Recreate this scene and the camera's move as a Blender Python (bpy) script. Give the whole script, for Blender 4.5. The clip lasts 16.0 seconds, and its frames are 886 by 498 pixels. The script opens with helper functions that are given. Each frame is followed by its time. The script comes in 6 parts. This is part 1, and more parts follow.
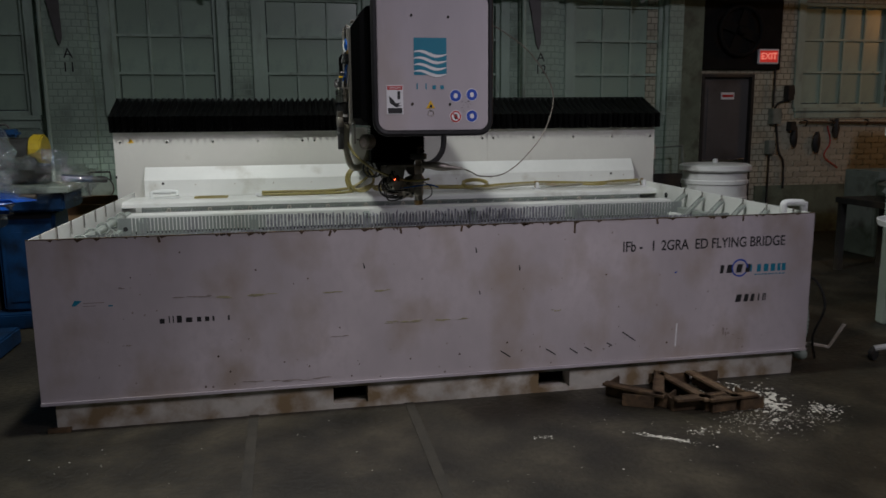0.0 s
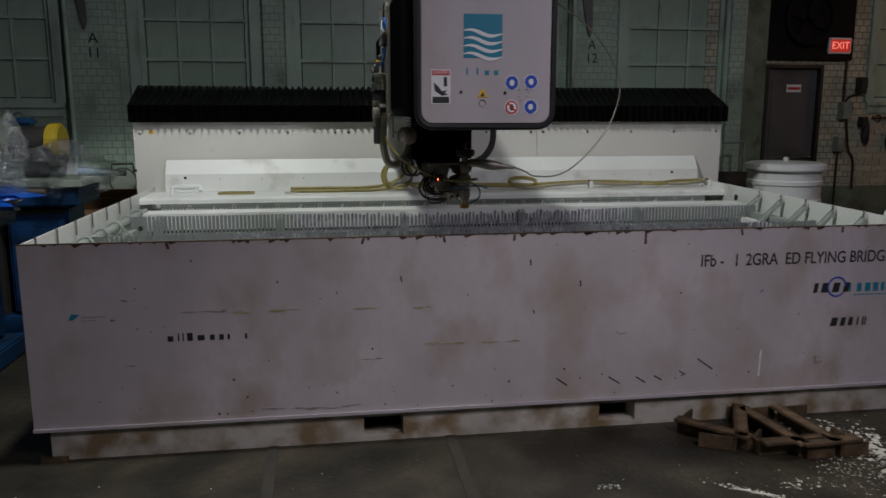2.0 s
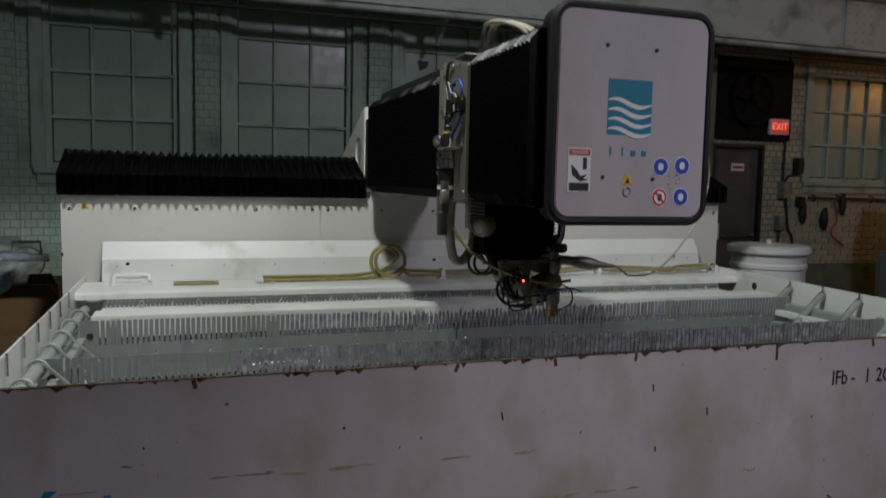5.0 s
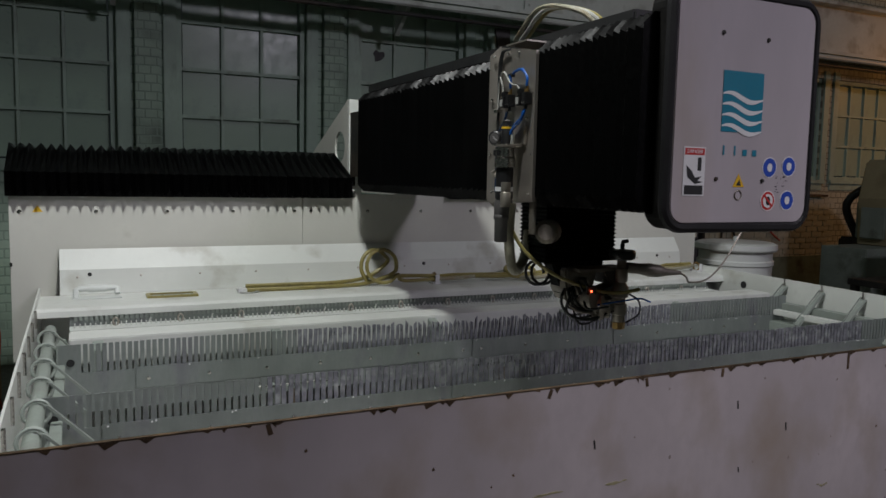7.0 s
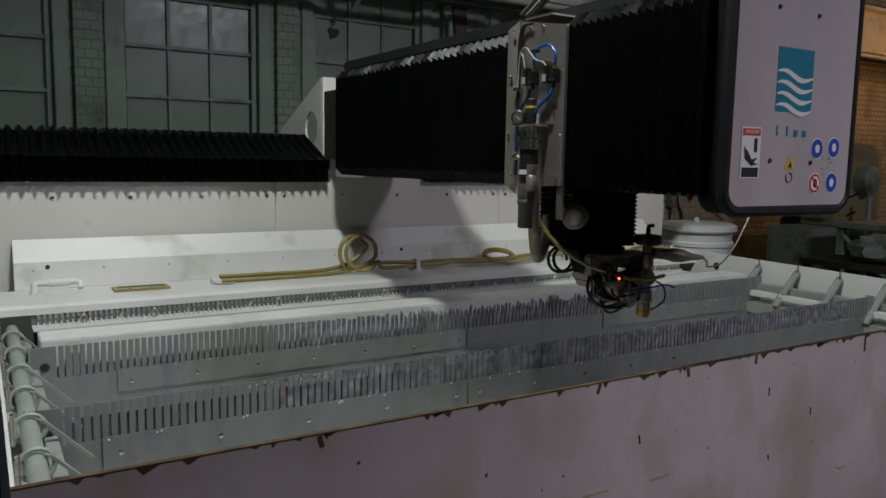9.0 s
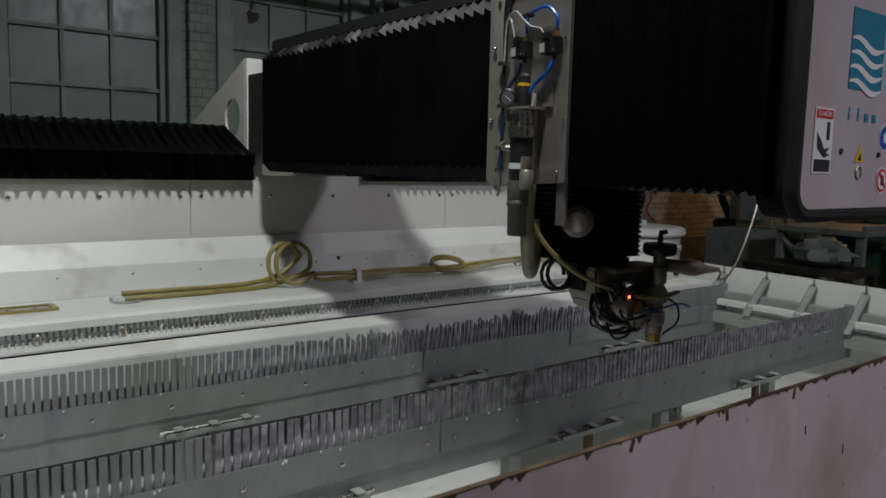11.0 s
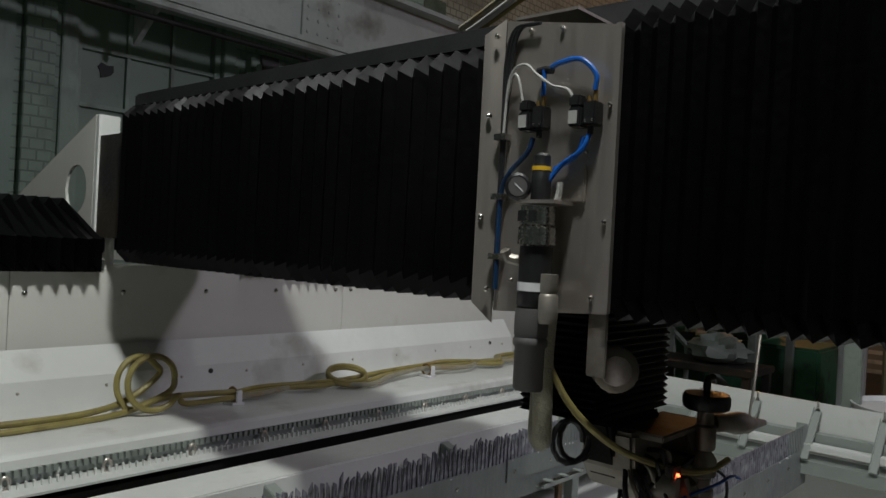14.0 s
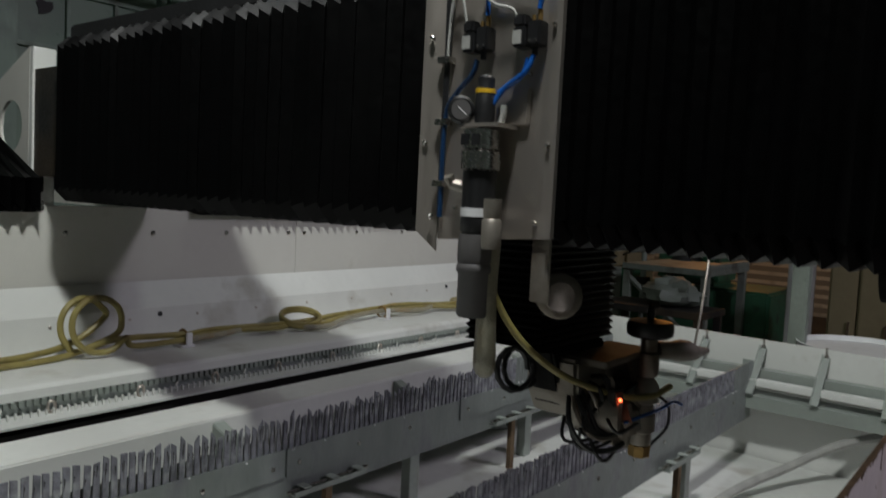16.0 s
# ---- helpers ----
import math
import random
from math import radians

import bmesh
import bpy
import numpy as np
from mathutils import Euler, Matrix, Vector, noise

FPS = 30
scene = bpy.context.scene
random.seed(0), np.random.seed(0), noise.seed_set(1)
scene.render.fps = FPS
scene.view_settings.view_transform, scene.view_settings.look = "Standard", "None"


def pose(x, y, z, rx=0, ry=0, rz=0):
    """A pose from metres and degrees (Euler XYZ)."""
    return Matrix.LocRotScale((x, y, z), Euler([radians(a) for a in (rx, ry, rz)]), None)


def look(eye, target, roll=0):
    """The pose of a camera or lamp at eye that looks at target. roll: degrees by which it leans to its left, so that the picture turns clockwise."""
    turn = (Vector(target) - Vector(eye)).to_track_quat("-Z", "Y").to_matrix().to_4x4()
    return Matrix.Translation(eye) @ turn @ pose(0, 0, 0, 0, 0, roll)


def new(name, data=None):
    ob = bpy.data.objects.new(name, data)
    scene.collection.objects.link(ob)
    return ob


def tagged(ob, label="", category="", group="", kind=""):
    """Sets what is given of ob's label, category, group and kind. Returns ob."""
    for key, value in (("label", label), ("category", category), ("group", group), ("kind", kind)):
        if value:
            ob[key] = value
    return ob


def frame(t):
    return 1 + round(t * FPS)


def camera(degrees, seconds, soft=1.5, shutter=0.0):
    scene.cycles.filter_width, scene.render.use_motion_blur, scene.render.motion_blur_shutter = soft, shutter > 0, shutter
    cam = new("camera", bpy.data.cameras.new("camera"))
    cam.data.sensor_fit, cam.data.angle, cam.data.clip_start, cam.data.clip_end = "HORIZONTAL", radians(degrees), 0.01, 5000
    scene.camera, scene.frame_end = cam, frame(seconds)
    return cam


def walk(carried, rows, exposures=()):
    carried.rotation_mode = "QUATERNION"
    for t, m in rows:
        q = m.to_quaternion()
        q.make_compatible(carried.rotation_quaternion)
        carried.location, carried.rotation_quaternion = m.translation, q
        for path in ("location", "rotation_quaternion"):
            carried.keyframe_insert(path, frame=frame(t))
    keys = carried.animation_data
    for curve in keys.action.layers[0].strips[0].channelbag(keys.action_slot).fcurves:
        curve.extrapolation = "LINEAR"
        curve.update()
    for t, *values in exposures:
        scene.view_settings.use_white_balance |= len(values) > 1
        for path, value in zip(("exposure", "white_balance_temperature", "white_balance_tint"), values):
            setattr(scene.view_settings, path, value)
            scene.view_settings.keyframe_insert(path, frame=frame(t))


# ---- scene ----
cam = camera(60.5, 16.0, shutter=0.5)
PATH = [
    (0, (1.3, -4.018, 1.56), (1.682, -2.083, 1.23), -0.5),
    (0.5, (1.339, -3.867, 1.56), (1.643, -1.92, 1.214), -0.9),
    (1, (1.414, -3.732, 1.565), (1.607, -1.769, 1.233), -0.1),
    (1.5, (1.43, -3.622, 1.559), (1.665, -1.669, 1.195), 0.2),
    (2, (1.337, -3.453, 1.558), (1.63, -1.506, 1.208), -0.0),
    (2.5, (1.236, -3.289, 1.544), (1.45, -1.343, 1.136), 1.5),
    (3, (1.181, -3.048, 1.549), (1.417, -1.098, 1.172), 1.6),
    (3.5, (1.063, -2.881, 1.554), (1.307, -0.932, 1.174), 2.2),
    (4, (0.855, -2.733, 1.561), (1.301, -0.819, 1.191), -0.1),
    (4.5, (0.701, -2.591, 1.587), (1.256, -0.694, 1.282), 0.6),
    (5, (0.613, -2.425, 1.627), (1.246, -0.536, 1.448), 1.2),
    (5.2, (0.548, -2.43, 1.634), (1.202, -0.546, 1.486), 1.5),
    (7.3, (0.179, -1.84, 1.64), (1.057, -0.053, 1.449), 1.1),
    (7.5, (0.179, -1.82, 1.644), (1.037, -0.023, 1.452), 1.1),
    (8, (0.106, -1.741, 1.648), (1.012, 0.029, 1.438), 1.4),
    (8.5, (0.003, -1.671, 1.642), (1.007, 0.047, 1.443), 1.0),
    (8.7, (-0.032, -1.64, 1.639), (0.99, 0.066, 1.425), 1.0),
    (10.8, (0.122, -1.097, 1.59), (1.288, 0.509, 1.338), 1.8),
    (11, (0.134, -1.029, 1.598), (1.355, 0.539, 1.378), 1.4),
    (11.5, (0.134, -0.898, 1.598), (1.386, 0.649, 1.395), 1.9),
    (12, (0.239, -0.744, 1.611), (1.523, 0.783, 1.472), 1.9),
    (12.5, (0.325, -0.625, 1.636), (1.588, 0.924, 1.551), 2.1),
    (13, (0.362, -0.509, 1.644), (1.701, 0.975, 1.587), 2.9),
    (13.5, (0.381, -0.364, 1.664), (1.847, 0.997, 1.659), 2.4),
    (14, (0.418, -0.293, 1.668), (1.919, 1.029, 1.659), 3.0),
    (14.5, (0.435, -0.279, 1.671), (1.946, 1.032, 1.676), 2.9),
    (15, (0.444, -0.275, 1.669), (1.969, 1.019, 1.674), 2.8),
    (15.5, (0.458, -0.281, 1.649), (1.997, 0.995, 1.612), 3.1),
    (16, (0.463, -0.305, 1.622), (2.029, 0.932, 1.49), 2.9),
]
walk(cam, [(t, look(eye, target, roll)) for t, eye, target, roll in PATH])

# ---- light ----
world = bpy.data.worlds.new("hall_dark")
world.use_nodes = True
world.node_tree.nodes["Background"].inputs[0].default_value = (0.55, 0.7, 0.72, 1)
world.node_tree.nodes["Background"].inputs[1].default_value = 0.016
scene.world = world


def spot(name, eye, target, power, degrees, blend, size, color):
    data = bpy.data.lights.new(name, "SPOT")
    data.energy, data.spot_size, data.spot_blend, data.shadow_soft_size, data.color = power, radians(degrees), blend, size, color
    ob = new(name, data)
    ob.matrix_world = look(eye, target)
    return ob


def bulb(name, eye, power, size, color):
    data = bpy.data.lights.new(name, "POINT")
    data.energy, data.shadow_soft_size, data.color = power, size, color
    ob = new(name, data)
    ob.location = eye
    return ob


spot("high_bay_lamp", (0.76, 0.04, 4.6), (0.76, 0.04, 0.0), 410, 121, 0.14, 0.16, (0.97, 1.0, 0.98))
# Unseen fill light, added in front for the panel, end cover and floor.
bulb("front_fill_lamp", (4.3, -4.9, 5.2), 400, 0.4, (0.91, 0.85, 1.0))
# Unseen fill spot, added to brighten the lower part of the front panel.
spot("panel_fill_lamp", (2.6, -3.6, 4.8), (2.3, -0.5, 0.0), 260, 46, 1.0, 0.25, (0.97, 0.93, 0.95))
bulb("hall_lamp_right", (11.6, 3.3, 3.2), 48, 0.25, (1.0, 0.42, 0.1))
# Unseen greenish fill, added above the tank to lift the window wall.
bulb("wall_fill_lamp", (3.2, 1.4, 6.2), 62, 0.3, (0.88, 1.0, 0.92))

# ---- materials ----


def material(name, color, rough=0.6, metal=0.0, vary=0.25, scale=6.0, dirt=None, dirt_amount=0.0, dirt_scale=2.0, bump=0.1, bump_scale=60.0, stretch=(1, 1, 1), random_tone=0.0):
    """A surface with fine and coarse variation, patches of dirt and small relief, in metres."""
    m = bpy.data.materials.new(name)
    m.use_nodes = True
    nodes, links = m.node_tree.nodes, m.node_tree.links
    bsdf = nodes["Principled BSDF"]
    bsdf.inputs["Metallic"].default_value = metal
    place = nodes.new("ShaderNodeTexCoord")
    mapping = nodes.new("ShaderNodeMapping")
    mapping.inputs["Scale"].default_value = stretch
    links.new(place.outputs["Object"], mapping.inputs["Vector"])

    def noise_at(s, detail=6.0):
        n = nodes.new("ShaderNodeTexNoise")
        n.inputs["Scale"].default_value, n.inputs["Detail"].default_value = s, detail
        links.new(mapping.outputs["Vector"], n.inputs["Vector"])
        return n

    def ramp(source, a, b):
        r = nodes.new("ShaderNodeMapRange")
        r.inputs["From Min"].default_value, r.inputs["From Max"].default_value = a, b
        links.new(source, r.inputs["Value"])
        return r.outputs["Result"]

    def mix(fac, a, b):
        x = nodes.new("ShaderNodeMix")
        x.data_type = "RGBA"
        for sock, v in ((x.inputs[0], fac), (x.inputs[6], a), (x.inputs[7], b)):
            if isinstance(v, (int, float)):
                sock.default_value = v
            elif isinstance(v, tuple):
                sock.default_value = (*v[:3], 1)
            else:
                links.new(v, sock)
        return x.outputs[2]

    dark = tuple(c * (1 - vary) for c in color)
    light = tuple(min(1, c * (1 + vary * 0.5)) for c in color)
    col = mix(ramp(noise_at(scale).outputs["Fac"], 0.3, 0.7), dark, light)
    fine = noise_at(scale * 9)
    col = mix(ramp(fine.outputs["Fac"], 0.45, 0.8), col, tuple(c * (1 - vary * 0.6) for c in color))
    if dirt:
        patch = ramp(noise_at(dirt_scale, 9.0).outputs["Fac"], 0.62 - dirt_amount * 0.3, 0.80 - dirt_amount * 0.2)
        col = mix(patch, col, dirt)
    if random_tone:
        info = nodes.new("ShaderNodeObjectInfo")
        col = mix(ramp(info.outputs["Random"], 0.0, 1.0 / random_tone), col, tuple(c * 0.45 for c in color))
    links.new(col, bsdf.inputs["Base Color"])
    links.new(ramp(fine.outputs["Fac"], -1.0 + rough, 2.0 - (1 - rough)), bsdf.inputs["Roughness"])
    rough_map = bsdf.inputs["Roughness"].links[0].from_node
    rough_map.inputs["From Min"].default_value, rough_map.inputs["From Max"].default_value = 0.2, 0.8
    rough_map.inputs["To Min"].default_value, rough_map.inputs["To Max"].default_value = max(0.03, rough - 0.1), min(1, rough + 0.1)
    if bump:
        b = nodes.new("ShaderNodeBump")
        b.inputs["Strength"].default_value, b.inputs["Distance"].default_value = bump, 0.01
        links.new(noise_at(bump_scale, 4.0).outputs["Fac"], b.inputs["Height"])
        links.new(b.outputs["Normal"], bsdf.inputs["Normal"])
    return m


def brick_material(name, color, mortar, bump=0.5):
    """Painted brickwork: courses of 75 mm in low relief, stained and flaking."""
    m = material(name, color, 0.7, vary=0.22, scale=1.6, dirt=tuple(c * 0.45 for c in color), dirt_amount=0.35, dirt_scale=2.4, bump=0)
    nodes, links = m.node_tree.nodes, m.node_tree.links
    place = nodes.new("ShaderNodeTexCoord")
    sep, comb = nodes.new("ShaderNodeSeparateXYZ"), nodes.new("ShaderNodeCombineXYZ")
    links.new(place.outputs["Object"], sep.inputs[0])
    links.new(sep.outputs["X"], comb.inputs["X"])
    links.new(sep.outputs["Z"], comb.inputs["Y"])
    bricks = nodes.new("ShaderNodeTexBrick")
    bricks.inputs["Scale"].default_value = 1.0
    bricks.inputs["Brick Width"].default_value, bricks.inputs["Row Height"].default_value = 0.1, 0.075
    bricks.inputs["Mortar Size"].default_value, bricks.inputs["Mortar Smooth"].default_value = 0.008, 0.4
    links.new(comb.outputs[0], bricks.inputs["Vector"])
    bsdf = nodes["Principled BSDF"]
    x = nodes.new("ShaderNodeMix")
    x.data_type = "RGBA"
    source = bsdf.inputs["Base Color"].links[0].from_socket
    links.new(bricks.outputs["Fac"], x.inputs[0])
    links.new(source, x.inputs[6])
    x.inputs[7].default_value = (*mortar, 1)
    links.new(x.outputs[2], bsdf.inputs["Base Color"])
    b = nodes.new("ShaderNodeBump")
    b.invert = True
    b.inputs["Strength"].default_value, b.inputs["Distance"].default_value = bump, 0.012
    links.new(bricks.outputs["Fac"], b.inputs["Height"])
    links.new(b.outputs["Normal"], bsdf.inputs["Normal"])
    return m


def glowing(name, color, power):
    m = bpy.data.materials.new(name)
    m.use_nodes = True
    bsdf = m.node_tree.nodes["Principled BSDF"]
    bsdf.inputs["Base Color"].default_value = (*color, 1)
    bsdf.inputs["Emission Color"].default_value = (*color, 1)
    bsdf.inputs["Emission Strength"].default_value = power
    return m


def clear_film(name):
    """Crumpled clear wrap: a thin glossy film that lets most light through."""
    m = bpy.data.materials.new(name)
    m.use_nodes = True
    nodes, links = m.node_tree.nodes, m.node_tree.links
    gloss, clear, mixer = nodes.new("ShaderNodeBsdfGlossy"), nodes.new("ShaderNodeBsdfTransparent"), nodes.new("ShaderNodeMixShader")
    gloss.inputs["Roughness"].default_value = 0.12
    gloss.inputs["Color"].default_value = (0.9, 0.95, 1, 1)
    n, b = nodes.new("ShaderNodeTexNoise"), nodes.new("ShaderNodeBump")
    n.inputs["Scale"].default_value, n.inputs["Detail"].default_value = 22, 6
    b.inputs["Strength"].default_value, b.inputs["Distance"].default_value = 1.0, 0.03
    links.new(n.outputs["Fac"], b.inputs["Height"])
    links.new(b.outputs["Normal"], gloss.inputs["Normal"])
    mixer.inputs[0].default_value = 0.3
    links.new(clear.outputs[0], mixer.inputs[1])
    links.new(gloss.outputs[0], mixer.inputs[2])
    links.new(mixer.outputs[0], nodes["Material Output"].inputs["Surface"])
    return m


RUST = (0.085, 0.053, 0.028)
M_PANEL = material("lavender_grey_paint", (0.475, 0.432, 0.462), 0.5, vary=0.16, scale=2.6, dirt=(0.385, 0.33, 0.305), dirt_amount=0.42, dirt_scale=2.6, bump=0.06, bump_scale=25, stretch=(1, 1, 0.35))
M_FRONT = material("stained_lavender_paint", (0.50, 0.45, 0.465), 0.5, vary=0.18, scale=2.2, dirt=(0.36, 0.30, 0.26), dirt_amount=0.45, dirt_scale=3.4, bump=0.06, bump_scale=25, stretch=(1, 1, 0.7))
M_SKID = material("scuffed_skid_paint", (0.5, 0.47, 0.42), 0.6, vary=0.25, scale=5, dirt=(0.2, 0.14, 0.075), dirt_amount=0.75, dirt_scale=7, bump=0.08)
M_WHITE = material("white_machine_paint", (0.72, 0.73, 0.7), 0.42, vary=0.07, scale=3, dirt=(0.42, 0.4, 0.34), dirt_amount=0.08, dirt_scale=4, bump=0.03)
M_CREAM = material("off_white_panel_paint", (0.66, 0.65, 0.6), 0.45, vary=0.06, scale=3, dirt=(0.4, 0.37, 0.3), dirt_amount=0.05, dirt_scale=3, bump=0.02)
M_TANK = material("dull_tank_coating", (0.29, 0.325, 0.295), 0.5, vary=0.15, scale=4, dirt=(0.24, 0.25, 0.23), dirt_amount=0.3, dirt_scale=5, bump=0.06)
M_COMB = material("galvanised_slat_comb", (0.26, 0.285, 0.275), 0.42, 0.35, vary=0.2, scale=9, dirt=(0.2, 0.2, 0.22), dirt_amount=0.3, dirt_scale=9, bump=0.1, stretch=(1, 1, 0.4))
M_WORN = material("scorched_slat_edge", (0.27, 0.27, 0.31), 0.5, 0.4, vary=0.5, scale=30, dirt=(0.45, 0.46, 0.48), dirt_amount=0.4, dirt_scale=25, bump=0.3)
M_BELLOWS = material("black_vinyl_bellows", (0.0012, 0.0012, 0.0013), 0.36, vary=0.3, scale=7, dirt=(0.0025, 0.0025, 0.0025), dirt_amount=0.2, bump=0.05)
M_BELLOWS.node_tree.nodes["Principled BSDF"].inputs["Specular IOR Level"].default_value = 0.13
M_RUBBER = material("black_rubber", (0.02, 0.02, 0.021), 0.55, vary=0.3, scale=12, bump=0.05)
M_TRIM = material("grey_rubber_trim", (0.02, 0.0195, 0.021), 0.5, vary=0.25, scale=9, bump=0.05)
M_BLACK = material("black_plastic", (0.015, 0.015, 0.016), 0.4, vary=0.3, scale=14, bump=0.05)
M_STEEL = material("brushed_stainless", (0.55, 0.5, 0.45), 0.38, 0.85, vary=0.14, scale=4, dirt=(0.36, 0.31, 0.26), dirt_amount=0.25, dirt_scale=3, bump=0.05, bump_scale=160, stretch=(1, 1, 0.08))
M_CHROME = material("machined_metal", (0.6, 0.58, 0.55), 0.25, 1.0, vary=0.12, scale=20, bump=0.03)
M_GRIMY = material("grimy_cutting_head", (0.055, 0.04, 0.027), 0.55, 0.3, vary=0.6, scale=30, dirt=(0.115, 0.088, 0.05), dirt_amount=0.3, dirt_scale=22, bump=0.4)
M_BRASS = material("stained_brass", (0.42, 0.27, 0.1), 0.4, 0.8, vary=0.35, scale=30, dirt=(0.15, 0.09, 0.04), dirt_amount=0.4, dirt_scale=30, bump=0.15)
M_HOSE = material("olive_yellow_hose", (0.3, 0.25, 0.085), 0.42, vary=0.2, scale=12, dirt=(0.16, 0.12, 0.05), dirt_amount=0.25, dirt_scale=14, bump=0.05)
M_BRAID = material("braided_clear_hose", (0.33, 0.31, 0.23), 0.35, vary=0.25, scale=40, dirt=(0.28, 0.2, 0.1), dirt_amount=0.3, dirt_scale=10, bump=0.5, bump_scale=220)
M_BLUEHOSE = material("blue_air_hose", (0.008, 0.09, 0.38), 0.3, vary=0.15, scale=20, bump=0.02)
M_GRIMY = material("oil_stained_steel", (0.34, 0.31, 0.27), 0.48, 0.7, vary=0.2, scale=6, dirt=(0.14, 0.11, 0.08), dirt_amount=0.45, dirt_scale=8, bump=0.08, bump_scale=90)
M_GREYHOSE = material("grey_cable", (0.4, 0.4, 0.38), 0.45, vary=0.2, scale=20, bump=0.03)
M_TEAL = material("teal_print", (0.008, 0.2, 0.3), 0.5, vary=0.06, scale=5, bump=0)
M_INK = material("black_print", (0.02, 0.02, 0.022), 0.55, vary=0.2, scale=30, bump=0)
M_LABEL = material("white_label", (0.75, 0.75, 0.76), 0.5, vary=0.06, scale=20, bump=0)
M_RED = material("red_print", (0.5, 0.03, 0.03), 0.5, vary=0.1, scale=20, bump=0)
M_SIGNBLUE = material("blue_print", (0.02, 0.07, 0.42), 0.5, vary=0.1, scale=20, bump=0)
M_SIGNYELLOW = material("yellow_print", (0.75, 0.45, 0.02), 0.5, vary=0.1, scale=20, bump=0)
M_OCHRE = material("ochre_smear", (0.36, 0.33, 0.2), 0.7, vary=0.4, scale=25, bump=0.1)
M_SMEAR = material("brown_smear", (0.33, 0.28, 0.26), 0.75, vary=0.4, scale=25, bump=0.1)
M_RUST = material("rusty_steel", RUST, 0.75, 0.2, vary=0.5, scale=18, dirt=(0.16, 0.10, 0.05), dirt_amount=0.4, dirt_scale=12, bump=0.35)
M_RUSTPALE = material("pale_rusty_steel", (0.15, 0.1, 0.055), 0.75, 0.1, vary=0.5, scale=15, dirt=(0.09, 0.045, 0.02), dirt_amount=0.5, dirt_scale=14, bump=0.3)
M_WALL = brick_material("pale_green_painted_brick", (0.37, 0.48, 0.39), (0.26, 0.34, 0.28))
M_BRICKWALL = brick_material("cream_painted_brick", (0.5, 0.48, 0.36), (0.2, 0.19, 0.14), 0.3)
M_BRICK = material("cream_painted_brick_piece", (0.52, 0.5, 0.38), 0.7, vary=0.25, scale=9, dirt=(0.27, 0.25, 0.18), dirt_amount=0.4, dirt_scale=6, bump=0.4, random_tone=0.5)
M_GREEN = material("pale_green_wood_paint", (0.37, 0.48, 0.4), 0.55, vary=0.16, scale=4, dirt=(0.19, 0.22, 0.18), dirt_amount=0.25, dirt_scale=5, bump=0.15, stretch=(1, 1, 0.4))
M_PANE = material("painted_over_glass", (0.35, 0.46, 0.37), 0.32, vary=0.14, scale=1.3, dirt=(0.26, 0.34, 0.3), dirt_amount=0.2, dirt_scale=3, bump=0.04, bump_scale=9, random_tone=0.25)
M_DADO = material("dark_green_lower_wall", (0.16, 0.2, 0.14), 0.6, vary=0.35, scale=3, dirt=(0.06, 0.06, 0.04), dirt_amount=0.4, dirt_scale=4, bump=0.3)
M_CONCRETE = material("oily_dark_concrete", (0.043, 0.036, 0.023), 0.5, vary=0.75, scale=3.2, dirt=(0.012, 0.0105, 0.007), dirt_amount=0.6, dirt_scale=2.1, bump=0.4, bump_scale=35)
M_JOINT = material("grey_floor_joint", (0.034, 0.029, 0.02), 0.7, vary=0.4, scale=9, bump=0.2)
M_CHALK = material("white_powder", (0.6, 0.58, 0.5), 0.9, vary=0.3, scale=30, bump=0.5)
M_DOOR = material("dark_brown_grey_door", (0.1, 0.095, 0.095), 0.5, vary=0.15, scale=3, dirt=(0.05, 0.045, 0.04), dirt_amount=0.3, bump=0.06)
M_DARK = material("dark_steel", (0.03, 0.03, 0.028), 0.6, 0.2, vary=0.4, scale=8, dirt=(0.07, 0.05, 0.03), dirt_amount=0.3, bump=0.2)
# Near black; also stands in for the shade in the slot behind the beam.
M_NEARBLACK = material("near_black", (0.01, 0.0095, 0.009), 0.7, vary=0.4, scale=8, bump=0.2)
M_NEARBLACK.node_tree.nodes["Principled BSDF"].inputs["Specular IOR Level"].default_value = 0.12
M_TRIM.node_tree.nodes["Principled BSDF"].inputs["Specular IOR Level"].default_value = 0.25
M_BEAM = material("grey_painted_beam", (0.5, 0.53, 0.5), 0.5, vary=0.15, scale=2.5, dirt=(0.2, 0.19, 0.16), dirt_amount=0.3, dirt_scale=3, bump=0.06)
M_DRUM = material("white_plastic_drum", (0.7, 0.72, 0.7), 0.42, vary=0.08, scale=3, dirt=(0.4, 0.4, 0.36), dirt_amount=0.15, dirt_scale=4, bump=0.03)
M_BLUE = material("blue_machine_paint", (0.006, 0.038, 0.11), 0.4, vary=0.25, scale=6, dirt=(0.006, 0.012, 0.025), dirt_amount=0.5, dirt_scale=7, bump=0.08)
M_BRIGHTBLUE = material("blue_sheet_plastic", (0.008, 0.075, 0.4), 0.2, vary=0.3, scale=9, bump=0.9, bump_scale=18)
M_YELLOW = material("yellow_plastic", (0.36, 0.26, 0.015), 0.45, vary=0.2, scale=9, dirt=(0.2, 0.14, 0.02), dirt_amount=0.25, bump=0.05)
M_ORANGE = material("orange_plastic", (0.55, 0.07, 0.02), 0.4, vary=0.12, scale=8, bump=0.05)
M_CARD = material("brown_cardboard", (0.22, 0.13, 0.06), 0.8, vary=0.2, scale=8, bump=0.1)
